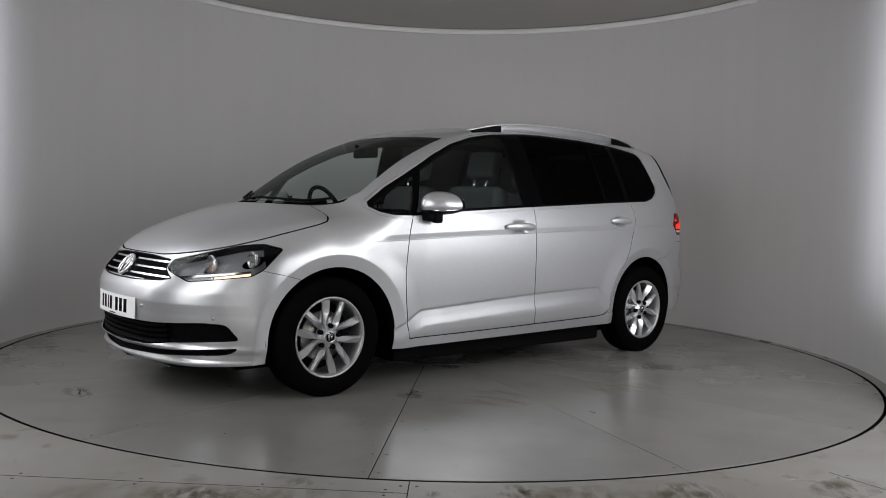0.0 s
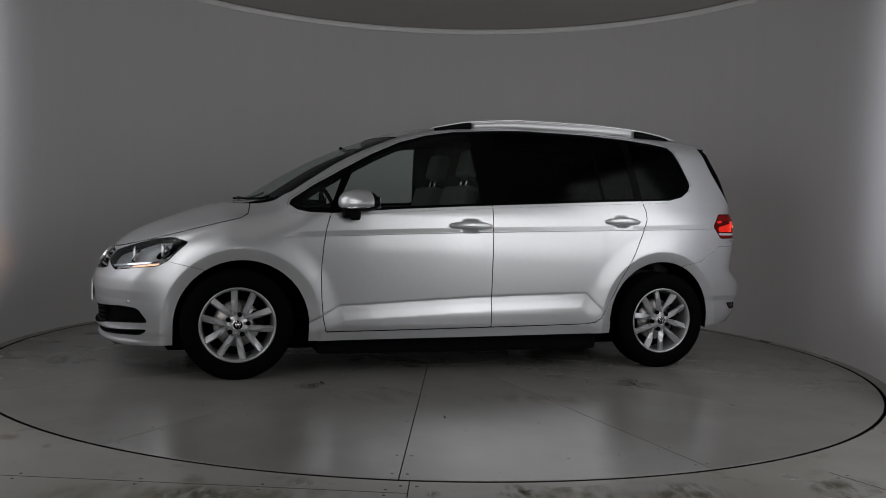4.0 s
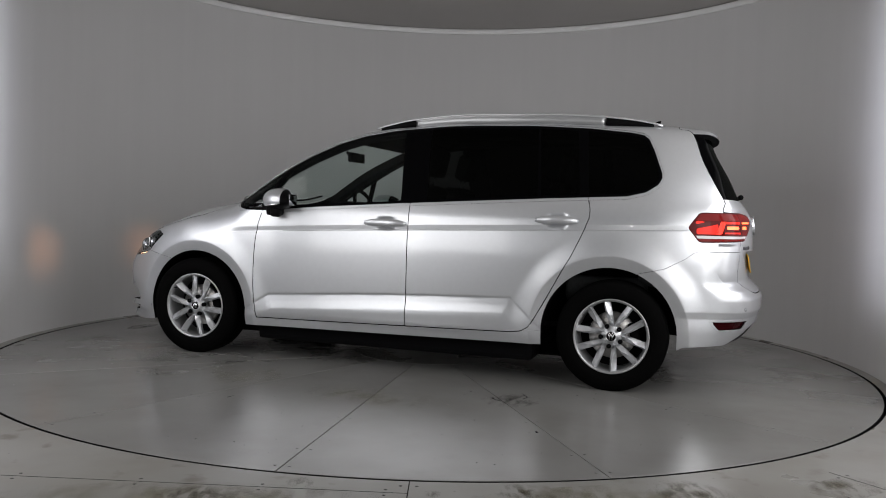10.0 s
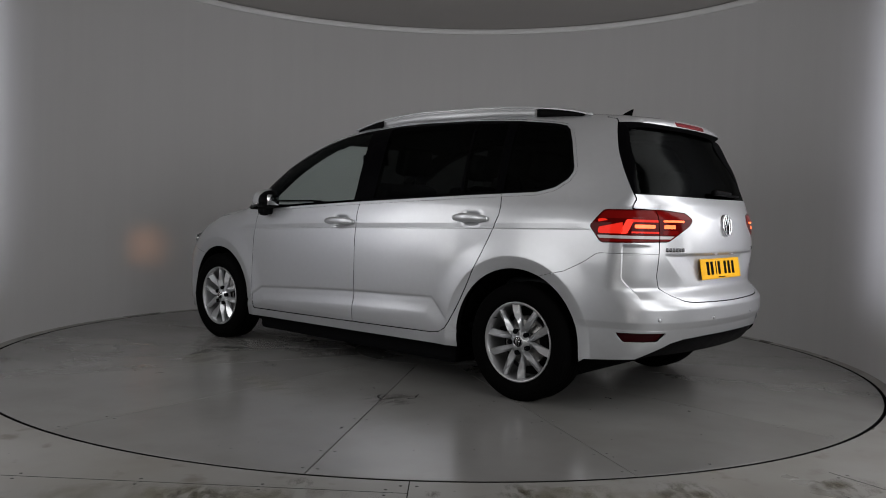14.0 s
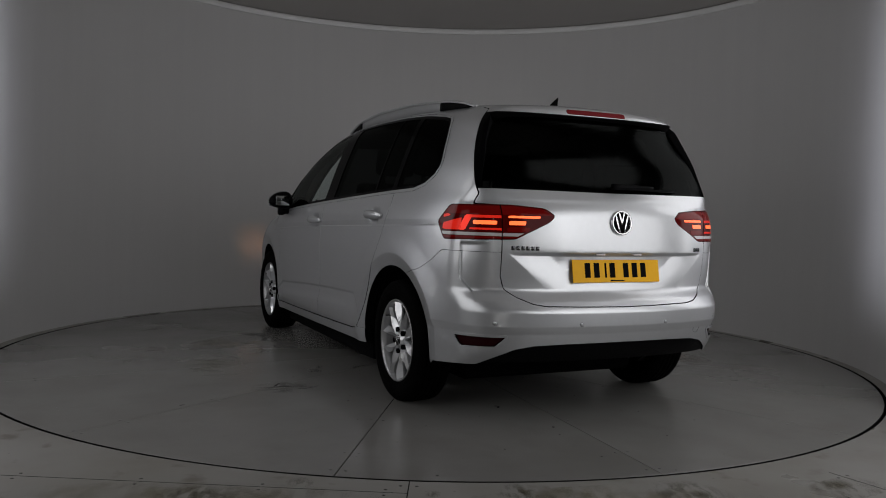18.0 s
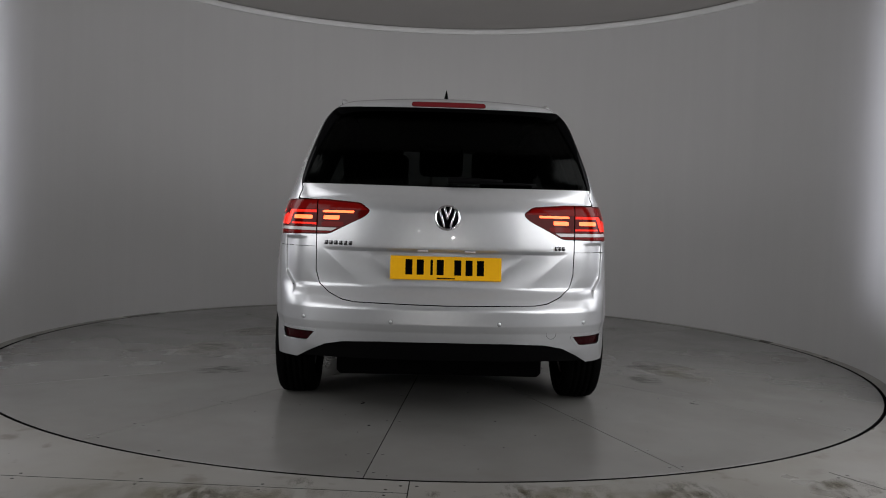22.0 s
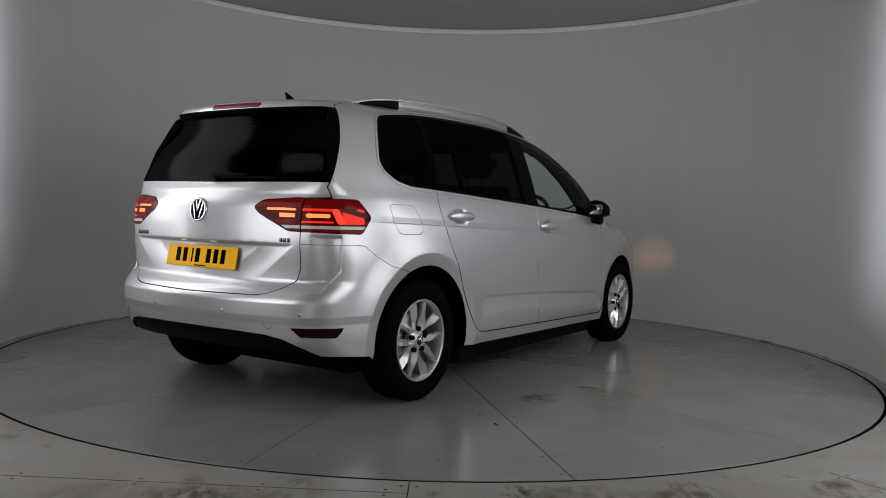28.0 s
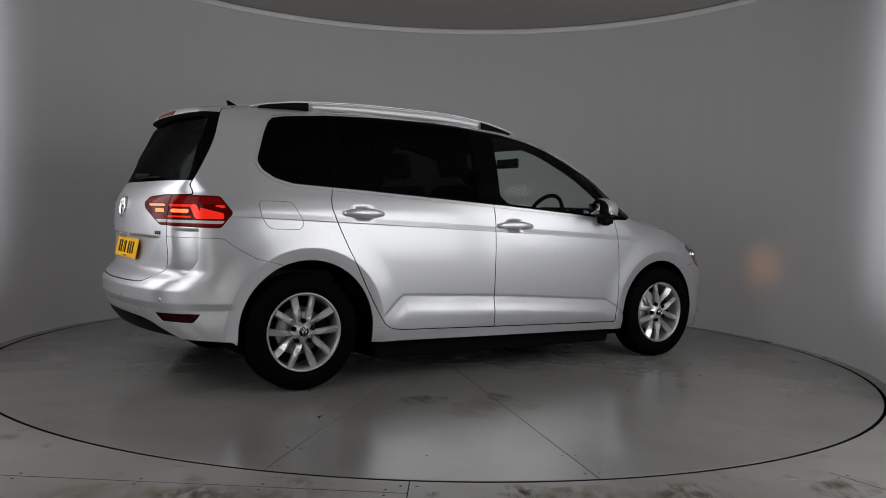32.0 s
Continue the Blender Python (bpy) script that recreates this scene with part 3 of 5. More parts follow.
def cut(p, tris, field):
    """Splits a triangle mesh where field(points) is nought: the part below and the part above."""
    f = field(p)
    f = np.where(np.abs(f) < 1e-5, -1e-5, f)
    s = f[tris] < 0
    n_in = s.sum(1)
    below, above = [tris[n_in == 3]], [tris[n_in == 0]]
    mixed = tris[(n_in > 0) & (n_in < 3)]
    if len(mixed):
        sm = f[mixed] < 0
        lone_in = sm.sum(1) == 1
        k = np.where(lone_in, sm.argmax(1), (~sm).argmax(1))
        r = np.arange(len(mixed))
        a, b, c = mixed[r, k], mixed[r, (k + 1) % 3], mixed[r, (k + 2) % 3]
        pairs = np.sort(np.concatenate([np.stack([a, b], 1), np.stack([a, c], 1)]), 1)
        uni, inv = np.unique(pairs, axis=0, return_inverse=True)
        inv = inv.ravel()
        w = (f[uni[:, 0]] / (f[uni[:, 0]] - f[uni[:, 1]]))[:, None]
        q = p[uni[:, 0]] * (1 - w) + p[uni[:, 1]] * w
        ab, ac = inv[:len(mixed)] + len(p), inv[len(mixed):] + len(p)
        p = np.concatenate([p, q])
        one = np.stack([a, ab, ac], 1)
        two = np.concatenate([np.stack([ab, b, c], 1), np.stack([ab, c, ac], 1)])
        flag = np.concatenate([lone_in, lone_in])
        below += [one[lone_in], two[~flag]]
        above += [one[~lone_in], two[flag]]
    return p, np.concatenate(below), np.concatenate(above)


def ring_distance(u, v, poly):
    """Signed distance to a closed outline, negative inside."""
    q = np.array(poly, float)
    d = np.full(len(u), 1e9)
    inside = np.zeros(len(u), bool)
    for (x0, y0), (x1, y1) in zip(q, np.roll(q, -1, 0)):
        ex, ey = x1 - x0, y1 - y0
        t = np.clip(((u - x0) * ex + (v - y0) * ey) / (ex * ex + ey * ey + 1e-12), 0, 1)
        d = np.minimum(d, np.hypot(u - x0 - t * ex, v - y0 - t * ey))
        hit = ((y0 > v) != (y1 > v)) & (u < (x1 - x0) * (v - y0) / (y1 - y0 + 1e-12) + x0)
        inside ^= hit
    return np.where(inside, -d, d)


def rounded(poly, r=0.03, n=4):
    """An outline with its corners rounded off; a point may carry its own radius."""
    pts = [Vector(p[:2]) for p in poly]
    rad = [p[2] if len(p) > 2 else r for p in poly]
    out = []
    for i, p in enumerate(pts):
        a, b = pts[i - 1] - p, pts[(i + 1) % len(pts)] - p
        k = min(rad[i], a.length * 0.48, b.length * 0.48)
        s, e = p + a.normalized() * k, p + b.normalized() * k
        for j in range(n + 1):
            t = j / n
            out.append(tuple((1 - t) ** 2 * s + 2 * t * (1 - t) * p + t * t * e))
    return out


# ---- the car ----
CAR = new("car")
tagged(CAR, "silver compact people carrier with tinted rear windows on a turntable", "car")
LAMP_RED = simple("red_lamp_lens", (0.25, 0.004, 0.004), 0.09, emit=(1, 0.05, 0.03), power=1.7, spec=0.1)
LAMP_DARK = simple("dark_red_lamp_lens", (0.06, 0.002, 0.002), 0.09, emit=(1, 0.02, 0.01), power=0.012, spec=0.1)
LAMP_DIM = simple("dim_red_lamp_lens", (0.14, 0.004, 0.004), 0.09, emit=(1, 0.03, 0.015), power=1.0, spec=0.1)
LAMP_LIT = simple("lit_lamp_bar", (0.5, 0.05, 0.02), 0.3, emit=(1, 0.13, 0.03), power=3.4)
LAMP_LOW = simple("smoked_red_lamp_lens", (0.10, 0.003, 0.003), 0.09, emit=(1, 0.02, 0.01), power=0.045, spec=0.1)
LAMP_WHITE = simple("pale_lamp_strip", (0.45, 0.42, 0.42), 0.25, 0, 0.5)
LAMP_AMBER = simple("amber_side_light", (0.6, 0.35, 0.2), 0.3, emit=(1, 0.62, 0.4), power=2.2)
STOP_RED = simple("stop_lamp_red", (0.13, 0.010, 0.013), 0.2, spec=0.2)
REFLECTOR = simple("red_reflector", (0.018, 0.001, 0.002), 0.2, spec=0.12)
PLATE_Y = simple("yellow_plate", (0.76, 0.39, 0.004), 0.4, 0, 0, 0.03, 60, spec=0.15)
PLATE_W = simple("white_plate", (0.75, 0.76, 0.76), 0.4, 0, 0.2, 0.03, 60)
LENS = glass("lamp_lens", (0.80, 0.82, 0.84), 0.0, 0.6)
BOWL = simple("lamp_bowl", (0.20, 0.202, 0.206), 0.35, 0.2, 0, 0.1, 60)
CUP = simple("lamp_cup", (0.55, 0.55, 0.56), 0.22, 0.9)


class Skin:
    """A piece of the body's surface, as points and triangles."""

    def __init__(self, p, t):
        self.p, self.t = p, t

    def split(self, field):
        p, a, b = cut(self.p, self.t, field)
        return Skin(p, a).tidy(), Skin(p, b).tidy()

    def between(self, field, lo, hi):
        """What lies where field is from lo to hi, cut cleanly on both lines."""
        return self.split(lambda q: field(q) - hi)[0].split(lambda q: lo - field(q))[0]

    def score(self, field):
        """Lays points along the line where field is nought, so that a crease follows it."""
        p, a, b = cut(self.p, self.t, field)
        return Skin(p, np.concatenate([a, b]))

    def tidy(self):
        used, inv = np.unique(self.t, return_inverse=True)
        return Skin(self.p[used], inv.reshape(-1, 3)) if len(used) else Skin(np.zeros((0, 3)), np.zeros((0, 3), int))

    def panel(self, field, gap=0.002):
        """Takes out what lies within field, leaving a joint on both sides: the piece and the rest."""
        inner, _ = self.split(lambda q: field(q) + gap)
        _, rest = self.split(lambda q: field(q) - gap)
        return inner, rest


def skin_mesh(name, s, material, side=1, both=False, depth=0.018, sink=0.0, shift=None):
    """A mesh of a piece of skin with turned-in edges. both: with its mirror image. sink: how far it lies below the surface."""
    p, t = s.p, s.t
    n, _ = gradient(p)
    p = p - n * sink
    if shift is not None:
        p = p + shift(s.p)
    if both:
        p, n, t = np.concatenate([p, p * [1, -1, 1]]), np.concatenate([n, n * [1, -1, 1]]), np.concatenate([t, t[:, ::-1] + len(p)])
        key = np.round(p * [1, 1, 1], 5)
        mid = np.abs(p[:, 1]) < 2e-4
        p[mid, 1] = 0
        key[mid, 1] = 0
        _, first, inv = np.unique(key, axis=0, return_index=True, return_inverse=True)
        p, n, t = p[first], n[first], inv.ravel()[t]
        n[np.abs(p[:, 1]) < 1e-6, 1] = 0
        n /= np.maximum(np.linalg.norm(n, axis=1, keepdims=True), 1e-9)
    elif side < 0:
        p, n, t = p * [1, -1, 1], n * [1, -1, 1], t[:, ::-1]
    t = t[(t[:, 0] != t[:, 1]) & (t[:, 1] != t[:, 2]) & (t[:, 0] != t[:, 2])]
    faces, norms = t, n
    if depth:
        e = np.concatenate([t[:, [0, 1]], t[:, [1, 2]], t[:, [2, 0]]])
        key = np.sort(e, 1)
        _, inv, cnt = np.unique(key, axis=0, return_inverse=True, return_counts=True)
        e = e[cnt[inv.ravel()] == 1]
        if both:
            e = e[(np.abs(p[e, 1]) > 1e-3).any(1)]
        a, b = e[:, 0], e[:, 1]
        out = np.cross(p[b] - p[a], (n[a] + n[b]) / 2)
        out /= np.maximum(np.linalg.norm(out, axis=1, keepdims=True), 1e-9)
        acc = np.zeros_like(p)
        np.add.at(acc, a, out)
        np.add.at(acc, b, out)
        ids = np.unique(e)
        acc = acc[ids] / np.maximum(np.linalg.norm(acc[ids], axis=1, keepdims=True), 1e-9)
        look_up = np.zeros(len(p), int)
        look_up[ids] = np.arange(len(ids))
        n0 = len(p)
        rim = p[ids] + acc * 0.0006 - n[ids] * 0.0012
        deep = p[ids] - n[ids] * depth
        p = np.concatenate([p, rim, deep])
        norms = np.concatenate([n, acc, acc])
        k = len(ids)
        ra, rb = n0 + look_up[a], n0 + look_up[b]
        quads = np.concatenate([np.stack([b, a, ra, rb], 1), np.stack([rb, ra, ra + k, rb + k], 1)])
        faces = [tuple(f) for f in t.tolist()] + [tuple(f) for f in quads.tolist()]
    else:
        faces = [tuple(f) for f in t.tolist()]
    me = bpy.data.meshes.new(name)
    me.from_pydata(p.tolist(), [], faces)
    me.materials.append(material)
    # deep part of the edges is blackened to stand for shade in the joints
    if depth:
        me.materials.append(DARK)
        me.polygons.foreach_set("material_index", [0] * (len(faces) - len(e)) + [1] * len(e))
    me.polygons.foreach_set("use_smooth", [True] * len(me.polygons))
    me.normals_split_custom_set_from_vertices(norms.tolist())
    return me


def side_field(poly):
    return lambda q: ring_distance(q[:, 0], q[:, 2], poly)


def end_field(poly, front):
    """Outline in (y, z), for the front or the rear end alone."""
    def f(q):
        d = ring_distance(q[:, 1], q[:, 2], poly)
        return np.where(q[:, 0] > 1.55 if front else q[:, 0] < -1.55, d, np.maximum(d, 0.05))
    return f


def corner_field(poly, front):
    """Outline across a corner, by the diagonal and the height."""
    def f(q):
        k = 0.7071 * (q[:, 1] + (-q[:, 0] if front else q[:, 0]))
        d = ring_distance(k, q[:, 2], poly)
        return np.where(q[:, 0] > 1.4 if front else q[:, 0] < -1.55, d, np.maximum(d, 0.05))
    return f


GLASSHOUSE = [(1.108, 1.028), (1.095, 1.056), (0.963, 1.148), (0.79, 1.252), (0.611, 1.352), (0.429, 1.436), (0.244, 1.492), (0.055, 1.526), (-0.277, 1.556), (-0.462, 1.563),
              (-0.869, 1.560), (-1.199, 1.544), (-1.446, 1.518), (-1.52, 1.503), (-1.552, 1.478), (-1.586, 1.412), (-1.638, 1.275), (-1.641, 1.245), (-1.622, 1.206), (-1.555, 1.160), (-1.452, 1.134), (-0.998, 1.111),
              (-0.053, 1.055), (0.493, 1.018), (0.86, 0.985), (1.0, 0.986), (1.07, 1.0)]
HEAD = rounded([(-1.217, 0.672), (-1.19, 0.722), (-0.823, 0.810), (-0.71, 0.820), (-0.605, 0.797), (-0.687, 0.688), (-0.743, 0.654), (-1.066, 0.617)], 0.02)
TAIL_LAMP = rounded([(-0.695, 0.968), (-0.765, 1.053), (-1.064, 1.056), (-1.214, 1.043), (-1.264, 1.008), (-1.242, 0.977), (-1.10, 0.893), (-0.744, 0.884)], 0.016)
GRILLE = [(-0.1, 0.738), (0.2, 0.735), (0.383, 0.721), (0.402, 0.672), (0.475, 0.629), (0.42, 0.615), (0.2, 0.604), (-0.1, 0.602)]
INTAKE = rounded([(-0.1, 0.388), (0.40, 0.398), (0.66, 0.418), (0.735, 0.412), (0.772, 0.328), (0.50, 0.302), (0.33, 0.278), (-0.1, 0.272)], 0.02)
SLOT = rounded([(-0.1, 0.246), (0.4, 0.258), (0.70, 0.286), (0.764, 0.292), (0.757, 0.272), (0.72, 0.252), (0.4, 0.228), (-0.1, 0.212)], 0.012)
FRONT_DOOR = [(0.85, 1.06), (0.876, 0.984), (0.900, 0.90), (0.916, 0.80), (0.926, 0.68), (0.927, 0.60), (0.922, 0.48), (0.912, 0.37), (0.893, 0.283), (0.4, 0.290), (-0.143, 0.300), (-0.143, 1.2), (0.6, 1.2)]
REAR_DOOR = [(-0.143, 0.300), (-0.143, 1.25), (-1.2, 1.25), (-1.232, 1.112), (-1.248, 1.05), (-1.246, 1.0), (-1.21, 0.905), (-1.152, 0.777), (-1.102, 0.687), (-0.999, 0.492), (-0.94, 0.385), (-0.915, 0.348), (-0.871, 0.322), (-0.80, 0.312)]
BUMPER_F = [(1.59, 0.05), (1.59, 0.638), (1.70, 0.665), (1.787, 0.684), (1.83, 0.80), (2.4, 0.80), (2.4, 0.05)]
BUMPER_R = [(-1.53, 0.05), (-1.53, 0.692), (-1.68, 0.728), (-1.785, 0.785), (-1.84, 0.826), (-1.86, 0.832), (-2.4, 0.832), (-2.4, 0.05)]
GATE = [(-0.1, 0.578), (0.16, 0.581), (0.42, 0.585), (0.48, 0.594), (0.545, 0.622), (0.595, 0.66), (0.612, 0.72), (0.612, 1.054), (0.714, 1.058), (0.685, 1.123), (0.59, 1.40), (0.52, 1.575), (-0.1, 1.70)]
GATE_GLASS = rounded([(-0.1, 1.126), (0.685, 1.132), (0.625, 1.36), (0.565, 1.507), (-0.1, 1.513)], 0.012)
HOOD = [(2.4, 0.742), (2.09, 0.742), (2.0, 0.768), (1.84, 0.814), (1.658, 0.868), (1.5, 0.912), (1.384, 0.942), (1.34, 0.967), (1.318, 1.017), (1.29, 1.06), (1.25, 1.30), (2.4, 1.30)]
VALANCE = [(-0.1, 0.408), (0.3, 0.405), (0.47, 0.398), (0.56, 0.380), (0.64, 0.338), (0.72, 0.285), (0.80, 0.20), (0.80, 0.0), (-0.1, 0.0)]
GATE_SEAM = curve((1.05, -2.02), (1.138, -1.978), (1.186, -1.95), (1.35, -1.862), (1.51, -1.80), (1.60, -1.72), (1.7, -1.715))
FLAP = rounded([(-1.663, 1.036), (-1.480, 1.036), (-1.415, 0.925), (-1.435, 0.886), (-1.61, 0.886), (-1.652, 0.954)], 0.03)
REAR_REFLECTOR = rounded([(-0.822, 0.436), (-1.085, 0.438), (-1.035, 0.392), (-0.862, 0.388)], 0.008)
STOP_LAMP = rounded([(-0.19, 1.519), (-0.19, 1.545), (0.175, 1.545), (0.183, 1.53), (0.175, 1.519)], 0.006)
BOTTOM = curve((-2.3, 0.31), (-1.80, 0.285), (-1.74, 0.255), (-1.0, 0.250), (0, 0.240), (1.0, 0.228), (1.72, 0.205), (1.95, 0.192), (2.3, 0.172))


def arch_field(q):
    d = np.full(len(q), 9.0)
    for hx, hz, r in ((1.372, 0.318, 0.383), (-1.375, 0.334, 0.387)):
        d = np.minimum(d, np.where(q[:, 2] > hz, np.hypot(q[:, 0] - hx, q[:, 2] - hz), np.abs(q[:, 0] - hx)) - r)
    return np.where(q[:, 1] > 0.4, d, np.maximum(d, 0.05))


def screen_base(y):
    return 1.395 - 0.37 * y * y - 1.1 * y ** 4


def screen_field(q):
    x, y, z = q.T
    d = np.maximum(x - screen_base(y), (0.49 - 0.25 * y * y) - x)
    d = np.maximum(d, y - (0.565 + (x - 0.415) * 0.085))
    return np.where(z > 0.95, d, np.maximum(d, 0.05))


def cowl_field(q):
    x, y, z = q.T
    return np.where(z > 0.95, np.maximum(np.maximum(x - screen_base(y) - 0.055, screen_base(y) - 0.02 - x), y - 0.60), 0.05)


def inset(field, m):
    return lambda q: field(q) + m


def strip(field, lo, hi, slope=0.0):
    """Within field and between two leaning lines across the car's length."""
    return lambda q: np.maximum(field(q), np.maximum(lo - (q[:, 0] - slope * (q[:, 2] - 1.1)), (q[:, 0] - slope * (q[:, 2] - 1.1)) - hi))


# middle and radius of the reflector cups in each headlight
CUPS = ((0.60, 0.703, 0.048), (0.742, 0.735, 0.040))


def build_body():
    P, T = skin(0.0115)
    whole = Skin(P, T)
    for d in (-0.0205, -0.019, -0.0158, -0.0125, -0.011, 0.0145, 0.0175):
        whole = whole.score(lambda q: np.where(np.abs(q[:, 0]) < 1.9, q[:, 2] - SHOULDER(q[:, 0]) - d, 1.0))
    for d in (-0.085, -0.03, 0.0, 0.006, 0.017):
        whole = whole.score(lambda q: np.where(np.abs(q[:, 0]) < 0.95, q[:, 2] - LOWCREASE(q[:, 0]) - d, 1.0))
    for c in (-0.024, -0.009, 0.0, 0.04):
        whole = whole.score(lambda q: np.where((np.abs(q[:, 0] + 0.8) < 0.25) & (q[:, 2] < 0.53), q[:, 0] + 0.797 + (0.509 - q[:, 2]) * 1.08 - c, 1.0))
        whole = whole.score(lambda q: np.where((np.abs(q[:, 0] - 0.9) < 0.25) & (q[:, 2] < 0.46), 0.812 + (0.434 - q[:, 2]) * 1.7 - q[:, 0] - c * 1.3, 1.0))
    for hx, hz, r in ((1.372, 0.318, 0.383), (-1.375, 0.334, 0.386)):
        for c in (0.062, 0.068, 0.074):
            whole = whole.score(lambda q: np.where((q[:, 1] > 0.6) & (q[:, 2] > hz - 0.1) & (np.abs(q[:, 0] - hx) < 0.55), np.hypot(q[:, 0] - hx, np.maximum(q[:, 2] - hz, 0)) - r - c, 1.0))
    for c in (0.006, 0.003, -0.001, -0.005, -0.008):
        whole = whole.score(lambda q: np.where((q[:, 0] < -1.55) & (q[:, 1] > 0.5) & (q[:, 2] > 0.58) & (q[:, 2] < 0.89), scoop_side(*q.T) - c, 1.0))
    for d in (0.483, 0.488, 0.493, 0.453):
        whole = whole.score(lambda q: np.where(q[:, 0] < -1.6, q[:, 2] - d, 1.0))
    for d in (0.50, 0.505, 0.51):
        whole = whole.score(lambda q: np.where(q[:, 0] > 1.7, q[:, 2] - d, 1.0))
    for c in (0.012, 0.02, 0.028):
        whole = whole.score(lambda q: np.where((q[:, 0] < -1.9) & (q[:, 2] > 0.62) & (q[:, 2] < 0.85), q[:, 1] - 0.36 - 0.20 * (q[:, 2] - 0.65) / 0.177 - c, 1.0))
    for d in (0.815, 0.822, 0.830, 0.837):
        whole = whole.score(lambda q: np.where(q[:, 0] < -1.9, q[:, 2] - d, 1.0))
    whole.p = settle(whole.p, 2)
    whole, _ = whole.split(lambda q: -q[:, 1])
    whole, _ = whole.split(lambda q: BOTTOM(q[:, 0]) - q[:, 2])
    _, whole = whole.split(arch_field)
    uncut = whole
    # centre pieces, first taken from the half body
    screen, whole = whole.panel(screen_field, 0.001)
    cowl, whole = whole.panel(cowl_field, 0.002)
    hood, whole = whole.panel(side_field(HOOD), 0.0028)
    head, whole = whole.panel(corner_field(HEAD, True), 0.0012)
    grille, whole = whole.panel(end_field(GRILLE, True), 0.001)
    tail, whole = whole.panel(corner_field(TAIL_LAMP, False), 0.0012)
    house, whole = whole.panel(side_field(GLASSHOUSE), 0.0005)

    def gate_field(q):
        low = np.maximum(end_field(GATE, False)(q), q[:, 0] + 1.715)
        return np.minimum(low, np.maximum((q[:, 0] - GATE_SEAM(q[:, 2])) * 0.85, 1.062 - q[:, 2]))
    gate, whole = whole.panel(gate_field, 0.0026)
    bumper_f, whole = whole.panel(side_field(BUMPER_F), 0.0015)
    bumper_r, whole = whole.panel(side_field(BUMPER_R), 0.0015)
    fdoor, whole = whole.panel(side_field(FRONT_DOOR), 0.003)
    rdoor, whole = whole.panel(side_field(REAR_DOOR), 0.003)

    def both(name, s, mat, label="", **kw):
        return part(name, skin_mesh(name, s, mat, both=True, **kw), mat, CAR, label)

    both("bonnet", hood, PAINT)
    both("windscreen", screen, CLEAR, "clear curved windscreen", depth=0.0, sink=0.003)
    both("cowl", cowl, BLACK_TRIM, "black plastic scuttle panel", sink=0.012)
    # front end
    g = both("grille", grille, BLACK_TRIM, "black radiator grille with chrome bars", sink=0.045, depth=0)
    both("grille_surround", grille.split(lambda q: -end_field(GRILLE, True)(q) - 0.006)[0], GLOSS_BLACK, depth=0.05)
    for k, z0 in enumerate((0.712, 0.676, 0.640, 0.614)):
        wide = 0.0042 if k < 3 else 0.003
        bar = grille.between(lambda q: q[:, 2] - (z0 - 0.02 * q[:, 1] * q[:, 1]), -wide, wide)
        if k < 3:
            bar, _ = bar.split(lambda q: -(np.hypot(q[:, 1], (q[:, 2] - 0.67)) - 0.07))
        part("grille_bar", skin_mesh("grille_bar", bar, CHROME, both=True, depth=0.02, sink=0.006), CHROME, g, "thin chrome bar")
    intake, bumper_f = bumper_f.panel(end_field(INTAKE, True), 0.0)
    slot, bumper_f = bumper_f.panel(end_field(SLOT, True), 0.0)
    b = both("front_bumper", bumper_f, PAINT, depth=0.06)
    part("lower_grille", skin_mesh("lower_grille", intake, BLACK_TRIM, both=True, sink=0.04, depth=0), BLACK_TRIM, b, "black lower air intake")
    for z0 in (0.375, 0.348, 0.322, 0.298):
        bar = intake.between(lambda q: q[:, 2] - (z0 + 0.03 * step(0.3, 0.7, q[:, 1])), -0.006, 0.006)
        bar, _ = bar.split(lambda q: q[:, 1] - 0.46)
        part("grille_slat", skin_mesh("grille_slat", bar, BLACK_TRIM, both=True, sink=0.008, depth=0.03), BLACK_TRIM, b, "black slat")
    part("lower_slot", skin_mesh("lower_slot", slot, BLACK_TRIM, both=True, sink=0.02, depth=0), BLACK_TRIM, b, "black lower slot")
    # rear end
    glass_r, gate = gate.panel(end_field(GATE_GLASS, False), 0.001)
    spoiler, gate = gate.panel(lambda q: 1.514 - q[:, 2], 0.0)
    stop, spoiler = spoiler.panel(end_field(STOP_LAMP, False), 0.001)
    fin, gate = gate.panel(lambda q: 1.1305 - q[:, 2], 0.0)
    gp = both("tailgate", gate, PAINT, depth=0.02)
    part("rear_window_surround", skin_mesh("rear_window_surround", fin, GLOSS_BLACK, both=True, depth=0.05), GLOSS_BLACK, gp, "black trim beside the rear glass")
    both("rear_window", glass_r, TINT, "dark tinted rear window", depth=0.0, sink=0.004, shift=lambda q: np.stack([0.045 * step(1.15, 1.5, q[:, 2]), 0 * q[:, 0], 0 * q[:, 0]], 1))
    sp = both("roof_spoiler", spoiler, PAINT, depth=0.05)
    part("stop_lamp", skin_mesh("stop_lamp", stop, STOP_RED, both=True, depth=0.01), STOP_RED, sp, "dark red high-level stop lamp")
    valance, bumper_r = bumper_r.panel(end_field(VALANCE, False), 0.0)
    refl_ring = bumper_r.between(corner_field(REAR_REFLECTOR, False), 0.0005, 0.0115)
    refl, bumper_r = bumper_r.panel(corner_field(REAR_REFLECTOR, False), 0.0)
    br = both("rear_bumper", bumper_r, PAINT, depth=0.06)
    part("valance", skin_mesh("valance", valance, BLACK_TRIM, both=True, depth=0.03, sink=0.012), BLACK_TRIM, br, "black plastic rear valance")
